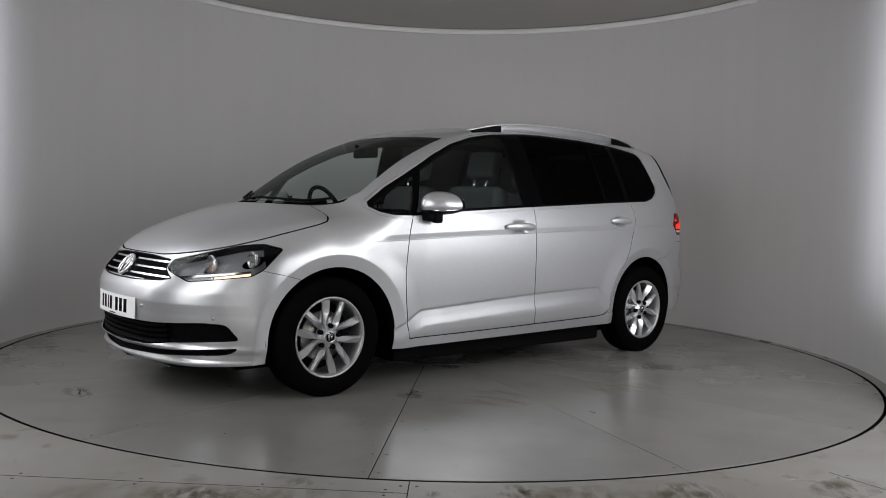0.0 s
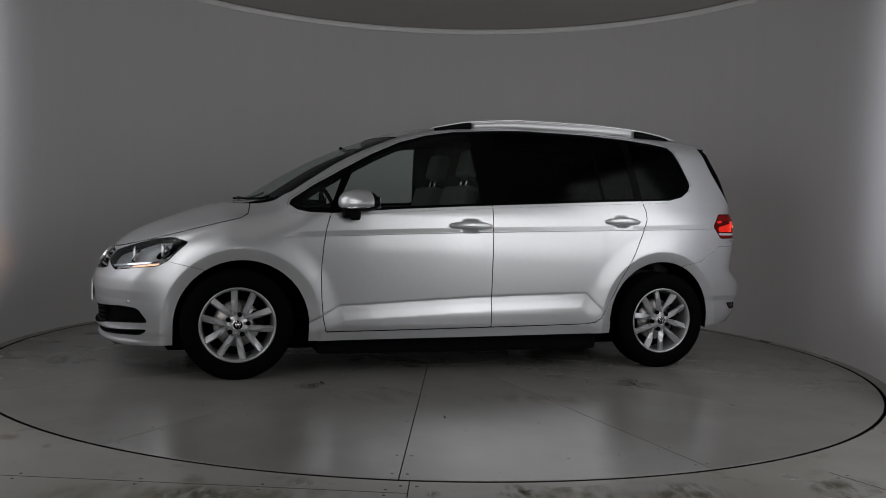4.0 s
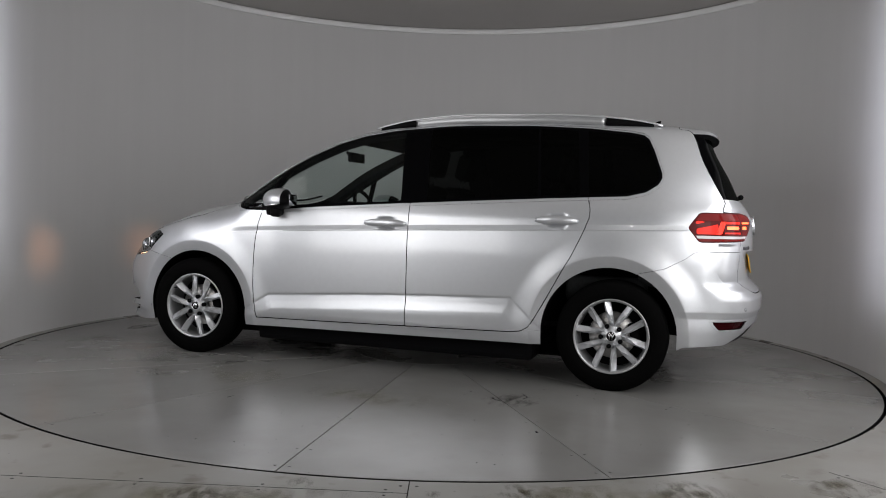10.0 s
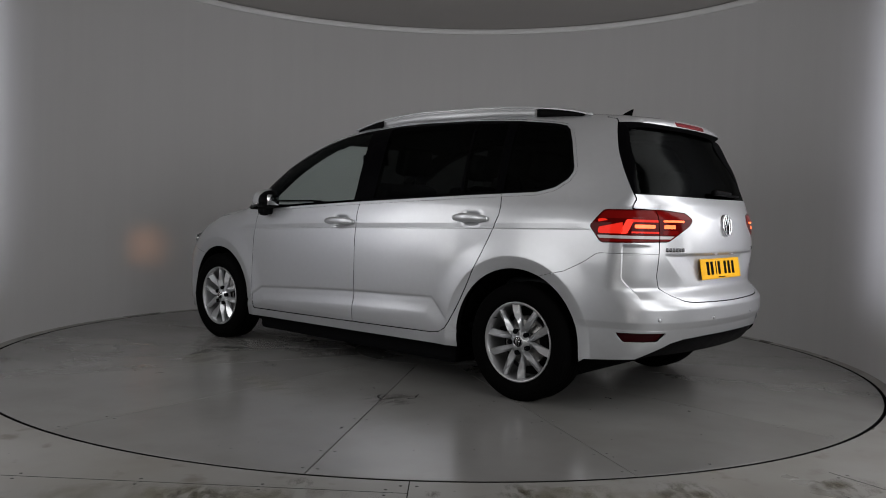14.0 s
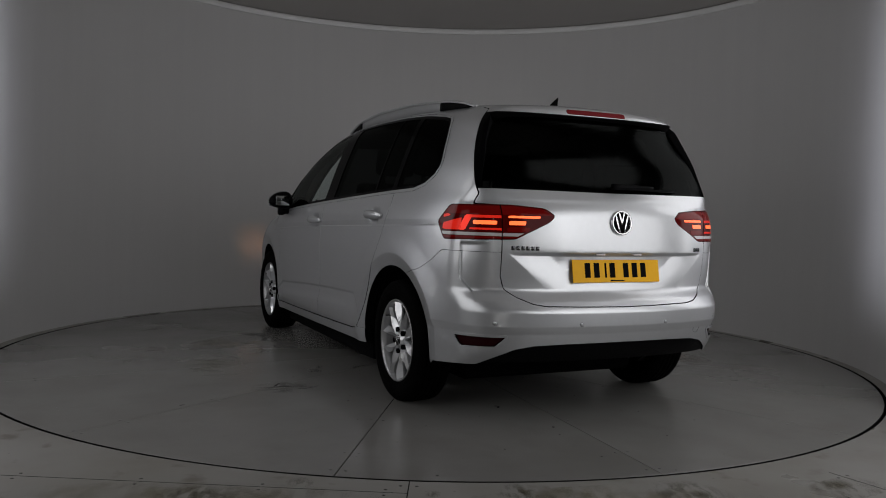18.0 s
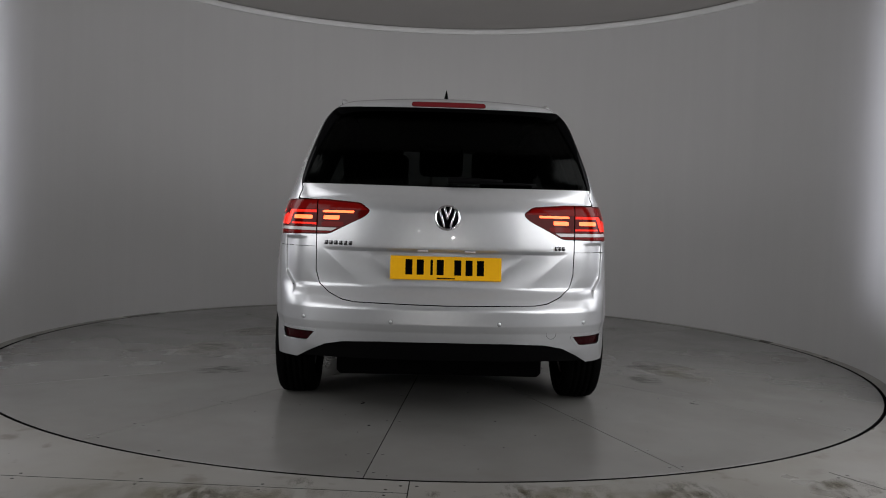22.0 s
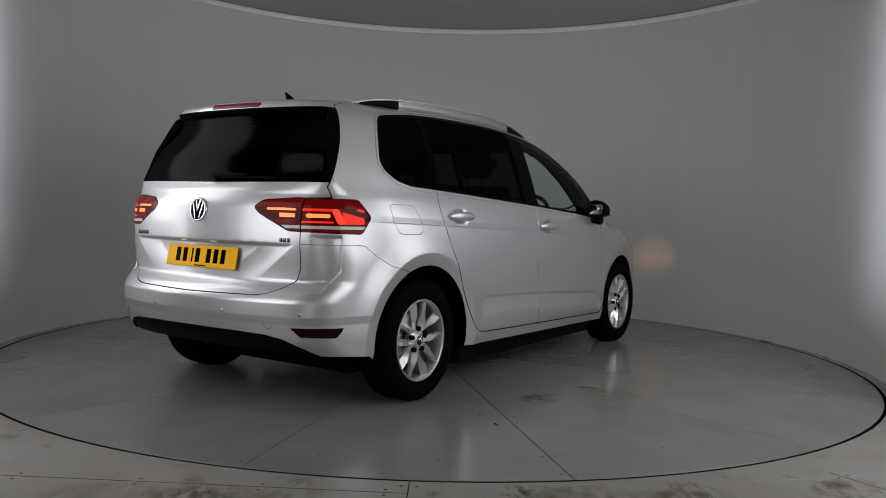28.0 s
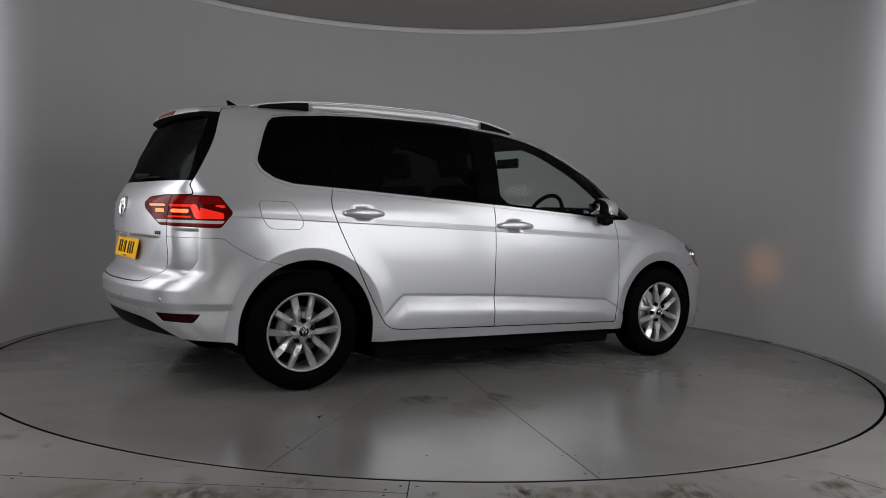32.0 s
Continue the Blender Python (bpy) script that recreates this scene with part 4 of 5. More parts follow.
    # roof and what is left of the centre
    roof, whole = whole.panel(lambda q: np.maximum(-q[:, 2] + top_height(q[:, 0], q[:, 1]) - 0.075 - 0.02, np.maximum(q[:, 1] - 0.535, np.abs(q[:, 0] + 0.6) - 1.5)), 0.001)
    both("roof", roof, PAINT, depth=0.01)
    both("headlining", roof, DARK, "dark headlining", depth=0, sink=0.03)
    # pieces of each side
    hf = side_field(GLASSHOUSE)
    for sgn in (1, -1):
        def one(name, s, mat, parent=CAR, label="", **kw):
            return part(name, skin_mesh(name, s, mat, side=sgn, **kw), mat, parent, label)
        doors = one("front_door", fdoor, PAINT), one("rear_door", rdoor, PAINT)
        rest = whole
        if sgn < 0:
            flap, rest = rest.panel(side_field(FLAP), 0.0015)
            one("fuel_flap", flap, PAINT, label="silver fuel filler flap")
        sill, rest = rest.panel(lambda q: np.maximum(np.maximum(q[:, 2] - 0.33, np.abs(q[:, 0] - 0.01) - 0.999), 0.5 - q[:, 1]), 0.0)
        one("sill", sill, PAINT, depth=0.05, sink=-0.004)
        wing, rest = rest.panel(lambda q: np.maximum(0.87 - q[:, 0], q[:, 2] - 1.034), 0.0004)
        one("front_wing", wing, PAINT, depth=0.07)
        one("side_frame", rest, PAINT, depth=0.06)
        one("pillar_trim", rest.split(lambda q: 1.0 - q[:, 2])[0], DARK, depth=0, sink=0.032)
        # glazing: black frames with panes let in
        panes = {"quarter_window": (strip(inset(hf, 0.014), 0.845, 1.2, -0.42), CLEAR), "front_window": (strip(inset(hf, 0.016), -0.075, 0.805, 0.10), CLEAR),
                 "rear_window": (strip(inset(hf, 0.016), -0.935, -0.245, 0.10), TINT), "rear_vent_window": (strip(inset(hf, 0.016), -1.185, -0.955, 0.12), TINT),
                 "cargo_window": (strip(inset(hf, 0.016), -1.7, -1.235, 0.10), TINT)}
        frame_s = house
        pieces = []
        for nm, (fld, mat) in panes.items():
            if nm == "front_window":
                fld = (lambda f0: lambda q: np.maximum(f0(q), (q[:, 0] + 0.42 * (q[:, 2] - 1.1)) - 0.805))(strip(inset(hf, 0.016), -0.075, 2.0, 0.10))
            pane, frame_s = frame_s.panel(fld, 0.0)
            pieces.append((nm, pane, mat))
        fr = one("window_frame", frame_s, GLOSS_BLACK, label="gloss black window surround", depth=0.03, sink=0.002)
        for nm, pane, mat in pieces:
            one(nm, pane, mat, fr, "clear side glass" if mat is CLEAR else "dark tinted privacy glass", depth=0.0, sink=0.006)
        lip = uncut.split(lambda q: 0.5 - q[:, 1])[0].between(hf, 0.0085, 0.0175)
        one("window_moulding", lip, PAINT, label="raised silver moulding round the side windows", depth=0.008, sink=-0.003)
        # lamps
        lamp = one("headlight", head, LENS, label="clear headlight with grey bowls and amber strip", depth=0.0)
        inner = head
        for cy, cz, cr in CUPS:
            inner = inner.split(lambda q: 0.030 - np.hypot(q[:, 1] - cy - 0.02, q[:, 2] - cz))[0]
        one("lamp_housing", inner, BOWL, lamp, depth=0.0, sink=0.045)
        rim, _ = head.split(lambda q: -(corner_field(HEAD, True)(q) + 0.004))
        one("lamp_edge", rim, GLOSS_BLACK, lamp, depth=0.045, sink=0.0015)
        cap, _ = head.split(lambda q: 0.7071 * (q[:, 0] - q[:, 1]) - 0.69 - 0.35 * (q[:, 2] - 0.74))
        one("lamp_corner", cap, GLOSS_BLACK, lamp, depth=0.0, sink=0.012)
        diag = lambda q: 0.7071 * (q[:, 1] - q[:, 0])
        amber = head.between(lambda q: q[:, 2] - (0.642 + 0.115 * (diag(q) + 0.932)), -0.0105, 0.0105).between(diag, -0.934, -0.75)
        pale_strip = head.between(lambda q: q[:, 2] - (0.642 + 0.08 * (diag(q) + 0.932)), -0.010, 0.010).between(diag, -1.08, -0.94)
        one("lamp_strip", pale_strip, LAMP_WHITE, lamp, "pale strip", depth=0.004, sink=0.02)
        one("side_light", amber, LAMP_AMBER, lamp, "glowing amber side light", depth=0.004, sink=0.02)
        brow = head.between(lambda q: q[:, 2] - (0.660 + 0.10 * (diag(q) + 0.932)), -0.005, 0.005).between(diag, -1.15, -0.75)
        one("lamp_strip", brow, CHROME, lamp, "chrome strip", depth=0.006, sink=0.008)
        outer = tail.split(lambda q: 0.615 - q[:, 1])[0]
        inner_l = tail.split(lambda q: q[:, 1] - 0.609)[0]
        for nm, piece in (("outer", outer), ("inner", inner_l)):
            k = lambda q: 0.7071 * (q[:, 1] + q[:, 0])
            lampT = one("tail_light", piece, LAMP_DARK, label="red tail light with lit orange bars", depth=0.02)
            fld = corner_field(TAIL_LAMP, False)
            core, _ = piece.split(lambda q: fld(q) + 0.008)
            def piece_of(test):
                return core.split(lambda q: test(k(q), q[:, 2]))[0]
            bars = [("red_lens", LAMP_LOW, lambda u, z: 1.008 - z), ("red_lens", LAMP_LOW, lambda u, z: z - 0.904), ("reversing_strip", LAMP_WHITE, lambda u, z: np.abs(z - 0.9145) - 0.0075)]
            if nm == "outer":
                bars += [("red_lens", LAMP_DIM, lambda u, z: np.maximum(np.minimum(np.abs(z - 0.998) - 0.006, np.abs(z - 0.939) - 0.005), u + 0.886)),
                         ("red_lens", LAMP_RED, lambda u, z: np.maximum(np.maximum(z - 1.004, 0.9325 - z), np.abs(u + 0.866 + 0.5 * (z - 0.97)) - 0.018)),
                         ("red_lens", LAMP_DIM, lambda u, z: np.maximum(np.maximum(np.maximum(z - 1.0055, 0.9325 - z), 0.013 - np.abs(z - 0.975 + 0.25 * (u + 0.735))), np.maximum(-0.845 - u, u + 0.735))),
                         ("lit_bar", LAMP_LIT, lambda u, z: np.maximum(np.abs(z - 0.970) - 0.0085, np.maximum(-1.016 - u, u + 0.905)))]
            else:
                bars += [("lit_bar", LAMP_LIT, lambda u, z: np.maximum(np.abs(z - 0.999) - 0.0052, np.maximum(-1.20 - u, u + 1.062))),
                         ("lit_bar", LAMP_LIT, lambda u, z: np.maximum(np.abs(z - 0.970) - 0.0088, np.maximum(-1.14 - u, u + 1.07))),
                         ("red_lens", LAMP_LOW, lambda u, z: np.maximum(np.abs(z - 0.940) - 0.010, np.maximum(-1.16 - u, u + 1.062)))]
            for pn, mat, test in bars:
                sub_piece = piece_of(test)
                if len(sub_piece.t):
                    one(pn, sub_piece, mat, lampT, "glowing orange light bar" if pn == "lit_bar" else "", depth=0.002, sink=-0.0018)
        one("reflector_frame", refl_ring, PAINT, br, "raised silver frame", depth=0.004, sink=-0.003)
        one("rear_reflector", refl, REFLECTOR, br, "dark red reflector", depth=0.0, sink=0.012)
        DOORS.append(doors)
    # dark liner so that no light falls through the joints
    p2, t2 = skin(0.045)
    liner = Skin(p2, t2).split(lambda q: -q[:, 1])[0].split(lambda q: q[:, 2] - 0.95)[0].split(lambda q: 0.03 - arch_field(q))[0]
    liner = liner.split(lambda q: BOTTOM(q[:, 0]) + 0.03 - q[:, 2])[0]
    for cy, cz, cr in CUPS:
        liner = liner.split(lambda q: np.where(q[:, 0] > 1.2, 0.06 - np.hypot(q[:, 1] - cy, q[:, 2] - cz), -1.0))[0]
    both("liner", liner, DARK, depth=0, sink=0.06)


DOORS = []
build_body()


def nearest_y(x, z):
    return float(half_width(np.array([x]), np.array([z]))[0])


def build_handles():
    for sgn, doors in zip((1, -1), DOORS):
        for (x0, x1, z), door in zip(((0.145, -0.130, 0.929), (-0.934, -1.184, 0.981)), doors):
            n = 14
            pts, rad = [], []
            for i in range(n + 1):
                t = i / n
                x = x0 + (x1 - x0) * t
                y = float(WIDE(np.array([x]))[0] + TALL(np.array([z]))[0]) + 0.004 + 0.020 * (1 - abs(2 * t - 1) ** 2.6)
                pts.append((x, sgn * y, z + 0.004 * (1 - abs(2 * t - 1) ** 2)))
                rad.append(0.0085 + 0.0105 * (1 - abs(2 * t - 1) ** 3))
            bm = tube(pts, rad, 12)
            for v in bm.verts:
                i = min(range(len(pts)), key=lambda k: abs(pts[k][0] - v.co.x))
                v.co.z = pts[i][2] + (v.co.z - pts[i][2]) * 1.3
                v.co.y = pts[i][1] + (v.co.y - pts[i][1]) * 0.8
            part("handle", bm, PAINT, door, "silver pull handle")


build_handles()


def build_wheels():
    tyre_prof = [(0.222, 0.690), (0.235, 0.672), (0.275, 0.660), (0.305, 0.664), (0.318, 0.676), (0.3225, 0.70)]
    for y in (0.715, 0.745, 0.775, 0.805):
        tyre_prof += [(0.3235, y - 0.006), (0.316, y - 0.004), (0.316, y + 0.004), (0.3235, y + 0.006)]
    tyre_prof += [(0.3225, 0.822), (0.318, 0.842), (0.305, 0.855), (0.285, 0.8605), (0.282, 0.8625), (0.262, 0.860), (0.258, 0.8615), (0.236, 0.853), (0.222, 0.845), (0.214, 0.838)]
    rim_prof = [(0.214, 0.836), (0.2195, 0.846), (0.2175, 0.851), (0.211, 0.850), (0.204, 0.842), (0.199, 0.815), (0.196, 0.76), (0.194, 0.69)]
    for hx, sgn, phase in ((HUB_F, 1, 28), (HUB_R, 1, 65), (HUB_F, -1, 67), (HUB_R, -1, 18)):
        w = new("wheel")
        w.parent = CAR
        part("tyre", lathe(tyre_prof, 72, axis="y"), RUBBER, w, "black road tyre")
        part("rim", lathe(rim_prof, 72, axis="y"), SHADED_ALLOY, w, "silver alloy rim")
        back = lathe([(0.194, 0.70), (0.06, 0.70), (0.001, 0.70)], 40, axis="y")
        part("backing", back, DARK, w)
        disc = lathe([(0.045, 0.768), (0.135, 0.768), (0.137, 0.762), (0.137, 0.745), (0.08, 0.745)], 48, axis="y")
        part("brake_disc", disc, STEEL, w, "steel brake disc")
        cal = box(0, 0, 0, 0.05, 0.05, 0.12, 0.012, 2, pose(-0.125, 0.765, 0.02, 0, 15, 0))
        part("brake_caliper", cal, DARK, w)
        for i in range(5):
            for d in (-1, 1):
                bm = bmesh.new()
                rings = []
                # each pair straddles a bolt; a ridge crosses every spoke on the slant
                start, end = Vector((0.038 * math.cos(radians(36)), 0.038 * math.sin(radians(36)))), Vector((0.209 * math.cos(radians(16)), 0.209 * math.sin(radians(16))))
                run = (end - start).normalized()
                for j in range(10):
                    t = j / 9
                    mid = start.lerp(end, t)
                    wd = 0.0090 + 0.0090 * min(1.0, t / 0.5) ** 0.8 + 0.0015 * t
                    y = 0.828 + 0.020 * math.sin(math.pi * min(t * 0.62, 1)) - 0.004 * t
                    ridge = 0.55 - 1.1 * float(step(0.30, 0.72, t))
                    ring = []
                    for u, v in ((-1, -0.036), (-1, -0.012 - 0.010 * (1 + ridge)), (-0.94, -0.010 - 0.010 * (1 + ridge)), (ridge, 0.0), (0.94, -0.010 - 0.010 * (1 - ridge)), (1, -0.012 - 0.010 * (1 - ridge)), (1, -0.036)):
                        px, pz = mid.x - u * wd * run.y, (mid.y + u * wd * run.x) * d
                        turn = radians(phase + 72 * i)
                        ring.append(bm.verts.new((px * math.cos(turn) - pz * math.sin(turn), y + v, px * math.sin(turn) + pz * math.cos(turn))))
                    rings.append(ring)
                for p, q in zip(rings, rings[1:]):
                    for k in range(7):
                        bm.faces.new((p[k], p[(k + 1) % 7], q[(k + 1) % 7], q[k]))
                bm.faces.new(rings[0])
                bm.faces.new(rings[-1])
                bmesh.ops.recalc_face_normals(bm, faces=bm.faces)
                part("spoke", bm, ALLOY, w, smooth=False)
        hub = lathe([(0.001, 0.838), (0.030, 0.838), (0.034, 0.834), (0.036, 0.828), (0.056, 0.824), (0.061, 0.815), (0.061, 0.785)], 40, axis="y")
        part("hub", hub, ALLOY, w)
        cap = lathe([(0.001, 0.8425), (0.026, 0.8425), (0.0285, 0.840), (0.0285, 0.836)], 32, axis="y")
        part("centre_cap", cap, GLOSS_BLACK, w, "dark centre cap with a silver emblem")
        emb = join(lathe([(0.0275, 0.842), (0.0285, 0.8435), (0.0265, 0.8445), (0.0255, 0.8428)], 32, axis="y"),
                   *(box(0, 0, 0, 0.0036, 0.002, ln, 0, 1, pose(cx, 0.8435, cz, 0, lean, 0)) for cx, cz, ln, lean in ((-0.0105, -0.002, 0.036, -15), (0.0105, -0.002, 0.036, 15), (-0.0045, 0.002, 0.034, 15), (0.0045, 0.002, 0.034, -15), (-0.006, 0.016, 0.018, -18), (0.006, 0.016, 0.018, 18))))
        part("emblem", emb, CHROME, w)
        for i in range(5):
            a = radians(phase + 72 * i)
            b = lathe([(0.001, 0.838), (0.008, 0.838), (0.0085, 0.836), (0.0112, 0.836), (0.0128, 0.8375), (0.0136, 0.836), (0.0136, 0.815)], 16, axis="y")
            bmesh.ops.translate(b, verts=b.verts, vec=(0.060 * math.cos(a), 0, 0.060 * math.sin(a)))
            part("wheel_bolt", b, DARK, w, "dark recessed wheel bolt")
        va = lathe([(0.001, 0.0), (0.003, 0.0), (0.003, 0.03), (0.001, 0.03)], 8, axis="y")
        bmesh.ops.translate(va, verts=va.verts, vec=(0.2 * math.cos(0.6), 0.815, 0.2 * math.sin(0.6)))
        part("valve", va, DARK, w)
        w.matrix_basis = Matrix.Translation((hx, 0, HUB_Z + 0.006)) @ (Matrix.Rotation(math.pi, 4, "Z") if sgn < 0 else Matrix.Identity(4))
        # inner arch
        well = lathe([(0.396, 0.815), (0.402, 0.80), (0.402, 0.45), (0.002, 0.45)], 48, radians(-4), radians(184), axis="y")
        lin = part("arch_liner", well, DARK, CAR, "black wheel arch liner")
        lin.matrix_basis = Matrix.Translation((1.372 if hx > 0 else -1.375, 0, 0.325)) @ (Matrix.Rotation(math.pi, 4, "Z") if sgn < 0 else Matrix.Identity(4))


build_wheels()


# ---- fittings of the car ----
def surface_z(x, y):
    z = np.linspace(1.2, 1.75, 1200)
    v = body(np.full_like(z, x), np.full_like(z, y), z)
    return float(z[np.argmax(v > 0)])


def surface_x(y, z, front):
    x = np.linspace(1.4, 2.4, 3000) if front else np.linspace(-1.4, -2.4, 3000)
    v = body(x, np.full_like(x, y), np.full_like(x, z))
    return float(x[np.argmax(v > 0)])


def set_on(bm, y, z, front, lift=0.0):
    """Turns a flat piece, built in (x across, y up, z out), on to the front or rear surface."""
    p = np.array([[surface_x(y, z, front), y, z]])
    n = Vector(gradient(p)[0][0])
    right = Vector((0, 0, 1)).cross(n).normalized()
    up = n.cross(right)
    m = Matrix((right, up, n)).transposed().to_4x4()
    bm.transform(Matrix.Translation(Vector(p[0]) + n * lift) @ m)
    return bm


def build_badges():
    for front, z, r in ((True, 0.668, 0.066), (False, 0.982, 0.061)):
        disc = lathe([(0.001, 0.006), (r * 0.84, 0.006), (r * 0.86, 0.004), (r * 0.86, -0.01)], 48)
        b = part("badge", set_on(disc, 0, z, front, 0.004), GLOSS_BLACK, CAR, "round chrome badge on a black disc")
        ring = lathe([(r * 0.82, 0.006), (r * 0.86, 0.011), (r * 0.97, 0.010), (r, 0.003), (r, -0.008)], 48)
        part("badge_ring", set_on(ring, 0, z, front, 0.004), CHROME, b)
        strokes = []
        for x0, y0, x1, y1 in ((-0.58, 0.56, -0.24, -0.70), (0.24, -0.70, 0.58, 0.56), (-0.24, 0.78, 0, -0.10), (0, -0.10, 0.24, 0.78)):
            d = Vector((x1 - x0, y1 - y0)) * r
            strokes.append(box(0, 0, 0, d.length + 0.004, 0.0085, 0.005, 0.001, 1, Matrix.Translation(((x0 + x1) / 2 * r, (y0 + y1) / 2 * r, 0.008)) @ Matrix.Rotation(math.atan2(d.y, d.x), 4, "Z")))
        part("badge_strokes", set_on(join(*strokes), 0, z, front, 0.004), CHROME, b)
    # lettering as plain chrome bars
    for y0, y1, n, z in ((0.575, 0.437, 6, 0.853), (-0.510, -0.566, 3, 0.850)):
        for i in range(n):
            y = y0 + (y1 - y0) * (i + 0.5) / n
            part("letter_bar", set_on(box(0, 0, 0.002, abs(y1 - y0) / n * 0.72, 0.019, 0.004, 0.001, 1), y, z, False, 0.0), DARK_CHROME, CAR, "small dark chrome bar")


def build_plates():
    def flat(cx, cy, w, h, lift, m):
        return box(cx, cy, lift, w, h, 0.004, 0.0012, 1, m)

    def bent(cx, cy, w, h, lift, m):
        """A strip that follows the bumper's curve across the car."""
        bm = bmesh.new()
        rings = []
        for i in range(13):
            u = cx - w / 2 + w * i / 12
            d = -0.30 * u * u - 0.25 * u ** 4
            rings.append([bm.verts.new((u, cy + h * b, d + lift + c)) for b, c in ((-0.5, -0.002), (0.5, -0.002), (0.5, 0.0015), (0.493, 0.002), (-0.493, 0.002), (-0.5, 0.0015))])
        for p, q in zip(rings, rings[1:]):
            for k in range(6):
                bm.faces.new((p[k], p[(k + 1) % 6], q[(k + 1) % 6], q[k]))
        bm.faces.new(rings[0]), bm.faces.new(rings[-1])
        bmesh.ops.recalc_face_normals(bm, faces=bm.faces)
        bm.transform(m)
        return bm
    for front, mat in ((True, PLATE_W), (False, PLATE_Y)):
        z0 = 0.457 if front else 0.746
        x0 = surface_x(0.0, z0, front) + 0.013 if front else surface_x(0.0, z0, front) - 0.010
        m = pose(x0, 0, z0, 90, 0, 90) if front else pose(x0, 0, z0, 79.5, 0, -90)
        make = bent if front else flat
        p = part("number_plate", make(0, 0, 0.52, 0.111, 0, m), mat, CAR, "white front number plate" if front else "yellow rear number plate", smooth=False)
        x = -0.195
        for i in range(7):
            part("plate_bar", make(x + 0.022, 0.004, 0.033 if i != 2 else 0.012, 0.072, 0.0012, m), GLOSS_BLACK, p, "plain dark bar", smooth=False)
            x += 0.053 if i not in (2, 3) else (0.040 if i == 2 else 0.082)
        part("plate_bar", make(0.0, -0.047, 0.085, 0.006, 0.0012, m), GLOSS_BLACK, p, "plain dark bar", smooth=False)


def build_mirrors():
    for sgn in (1, -1):
        bm = bmesh.new()
        bmesh.ops.create_uvsphere(bm, u_segments=36, v_segments=24, radius=1)
        for v in bm.verts:
            c = v.co.copy()
            q = Vector([math.copysign(abs(k) ** 0.82, k) for k in c])
            out = (q.y + 1) / 2
            front = 0.155 * (1 - 0.34 * out)
            x = q.x * front if q.x > 0 else q.x * 0.075
            v.co = (0.715 + x - 0.055 * out * out, 0.950 + 0.097 * q.y, 1.046 + q.z * (0.094 if q.z > 0 else 0.058) * (1 - 0.40 * out ** 1.4))
        low = bm.copy()
        plane = dict(plane_co=(0.66, 0.975, 1.034), plane_no=(0.10, 0.05, 1))
        bmesh.ops.bisect_plane(bm, geom=bm.verts[:] + bm.edges[:] + bm.faces[:], clear_inner=True, **plane)
        bmesh.ops.bisect_plane(low, geom=low.verts[:] + low.edges[:] + low.faces[:], clear_outer=True, **plane)
        rear = bm.copy()
        behind = dict(plane_co=(0.668, 0.96, 1.05), plane_no=(1, 0.12, 0))
        bmesh.ops.bisect_plane(bm, geom=bm.verts[:] + bm.edges[:] + bm.faces[:], clear_inner=True, **behind)
        bmesh.ops.bisect_plane(rear, geom=rear.verts[:] + rear.edges[:] + rear.faces[:], clear_outer=True, **behind)
        bmesh.ops.scale(low, vec=(0.985, 0.985, 0.985), space=Matrix.Translation((-0.66, -0.975, -1.05)), verts=low.verts)
        band = tube([(0.675 + 0.125 * math.cos(a), 0.962 + 0.076 * math.sin(a), 1.031 - 0.012 * math.cos(a) - 0.004 * math.sin(a)) for a in [radians(-20 + 9 * i) for i in range(13)]], 0.004, 8)
        glass_b = box(0.612, 0.955, 1.056, 0.004, 0.10, 0.07, 0.0015, 1)
        foot = join(box(0.765, 0.895, 0.985, 0.10, 0.09, 0.06, 0.02, 3, None), box(0.745, 0.930, 0.988, 0.065, 0.05, 0.085, 0.022, 3, None))
        flip = Matrix.Diagonal((1, sgn, 1, 1))
        m = None
        for nm, b, mat, lab in (("mirror_cap", bm, PAINT, "silver mirror cap"), ("mirror_rim", rear, BLACK_TRIM, "black rim round the glass"), ("mirror_base", low, BLACK_TRIM, "black mirror shell"), ("indicator", band, CHROME, "slim clear indicator"),
                                ("mirror_glass", glass_b, MIRROR, "mirror glass"), ("mirror_foot", foot, BLACK_TRIM, "black mirror arm")):
            b.transform(flip)
            if sgn < 0:
                bmesh.ops.reverse_faces(b, faces=b.faces)
            if m is None:
                m = new("door_mirror")
                m.parent = CAR
                m["label"] = "silver and black door mirror"
            part(nm, b, mat, m, lab)


RAIL = curve((-1.62, 1.572), (-1.505, 1.598), (-1.29, 1.622), (-0.874, 1.638), (-0.465, 1.637), (-0.06, 1.606), (0.09, 1.578), (0.20, 1.552))
RAIL_Y = curve((-1.62, 0.530), (-1.2, 0.572), (-0.6, 0.590), (-0.1, 0.588), (0.2, 0.572))


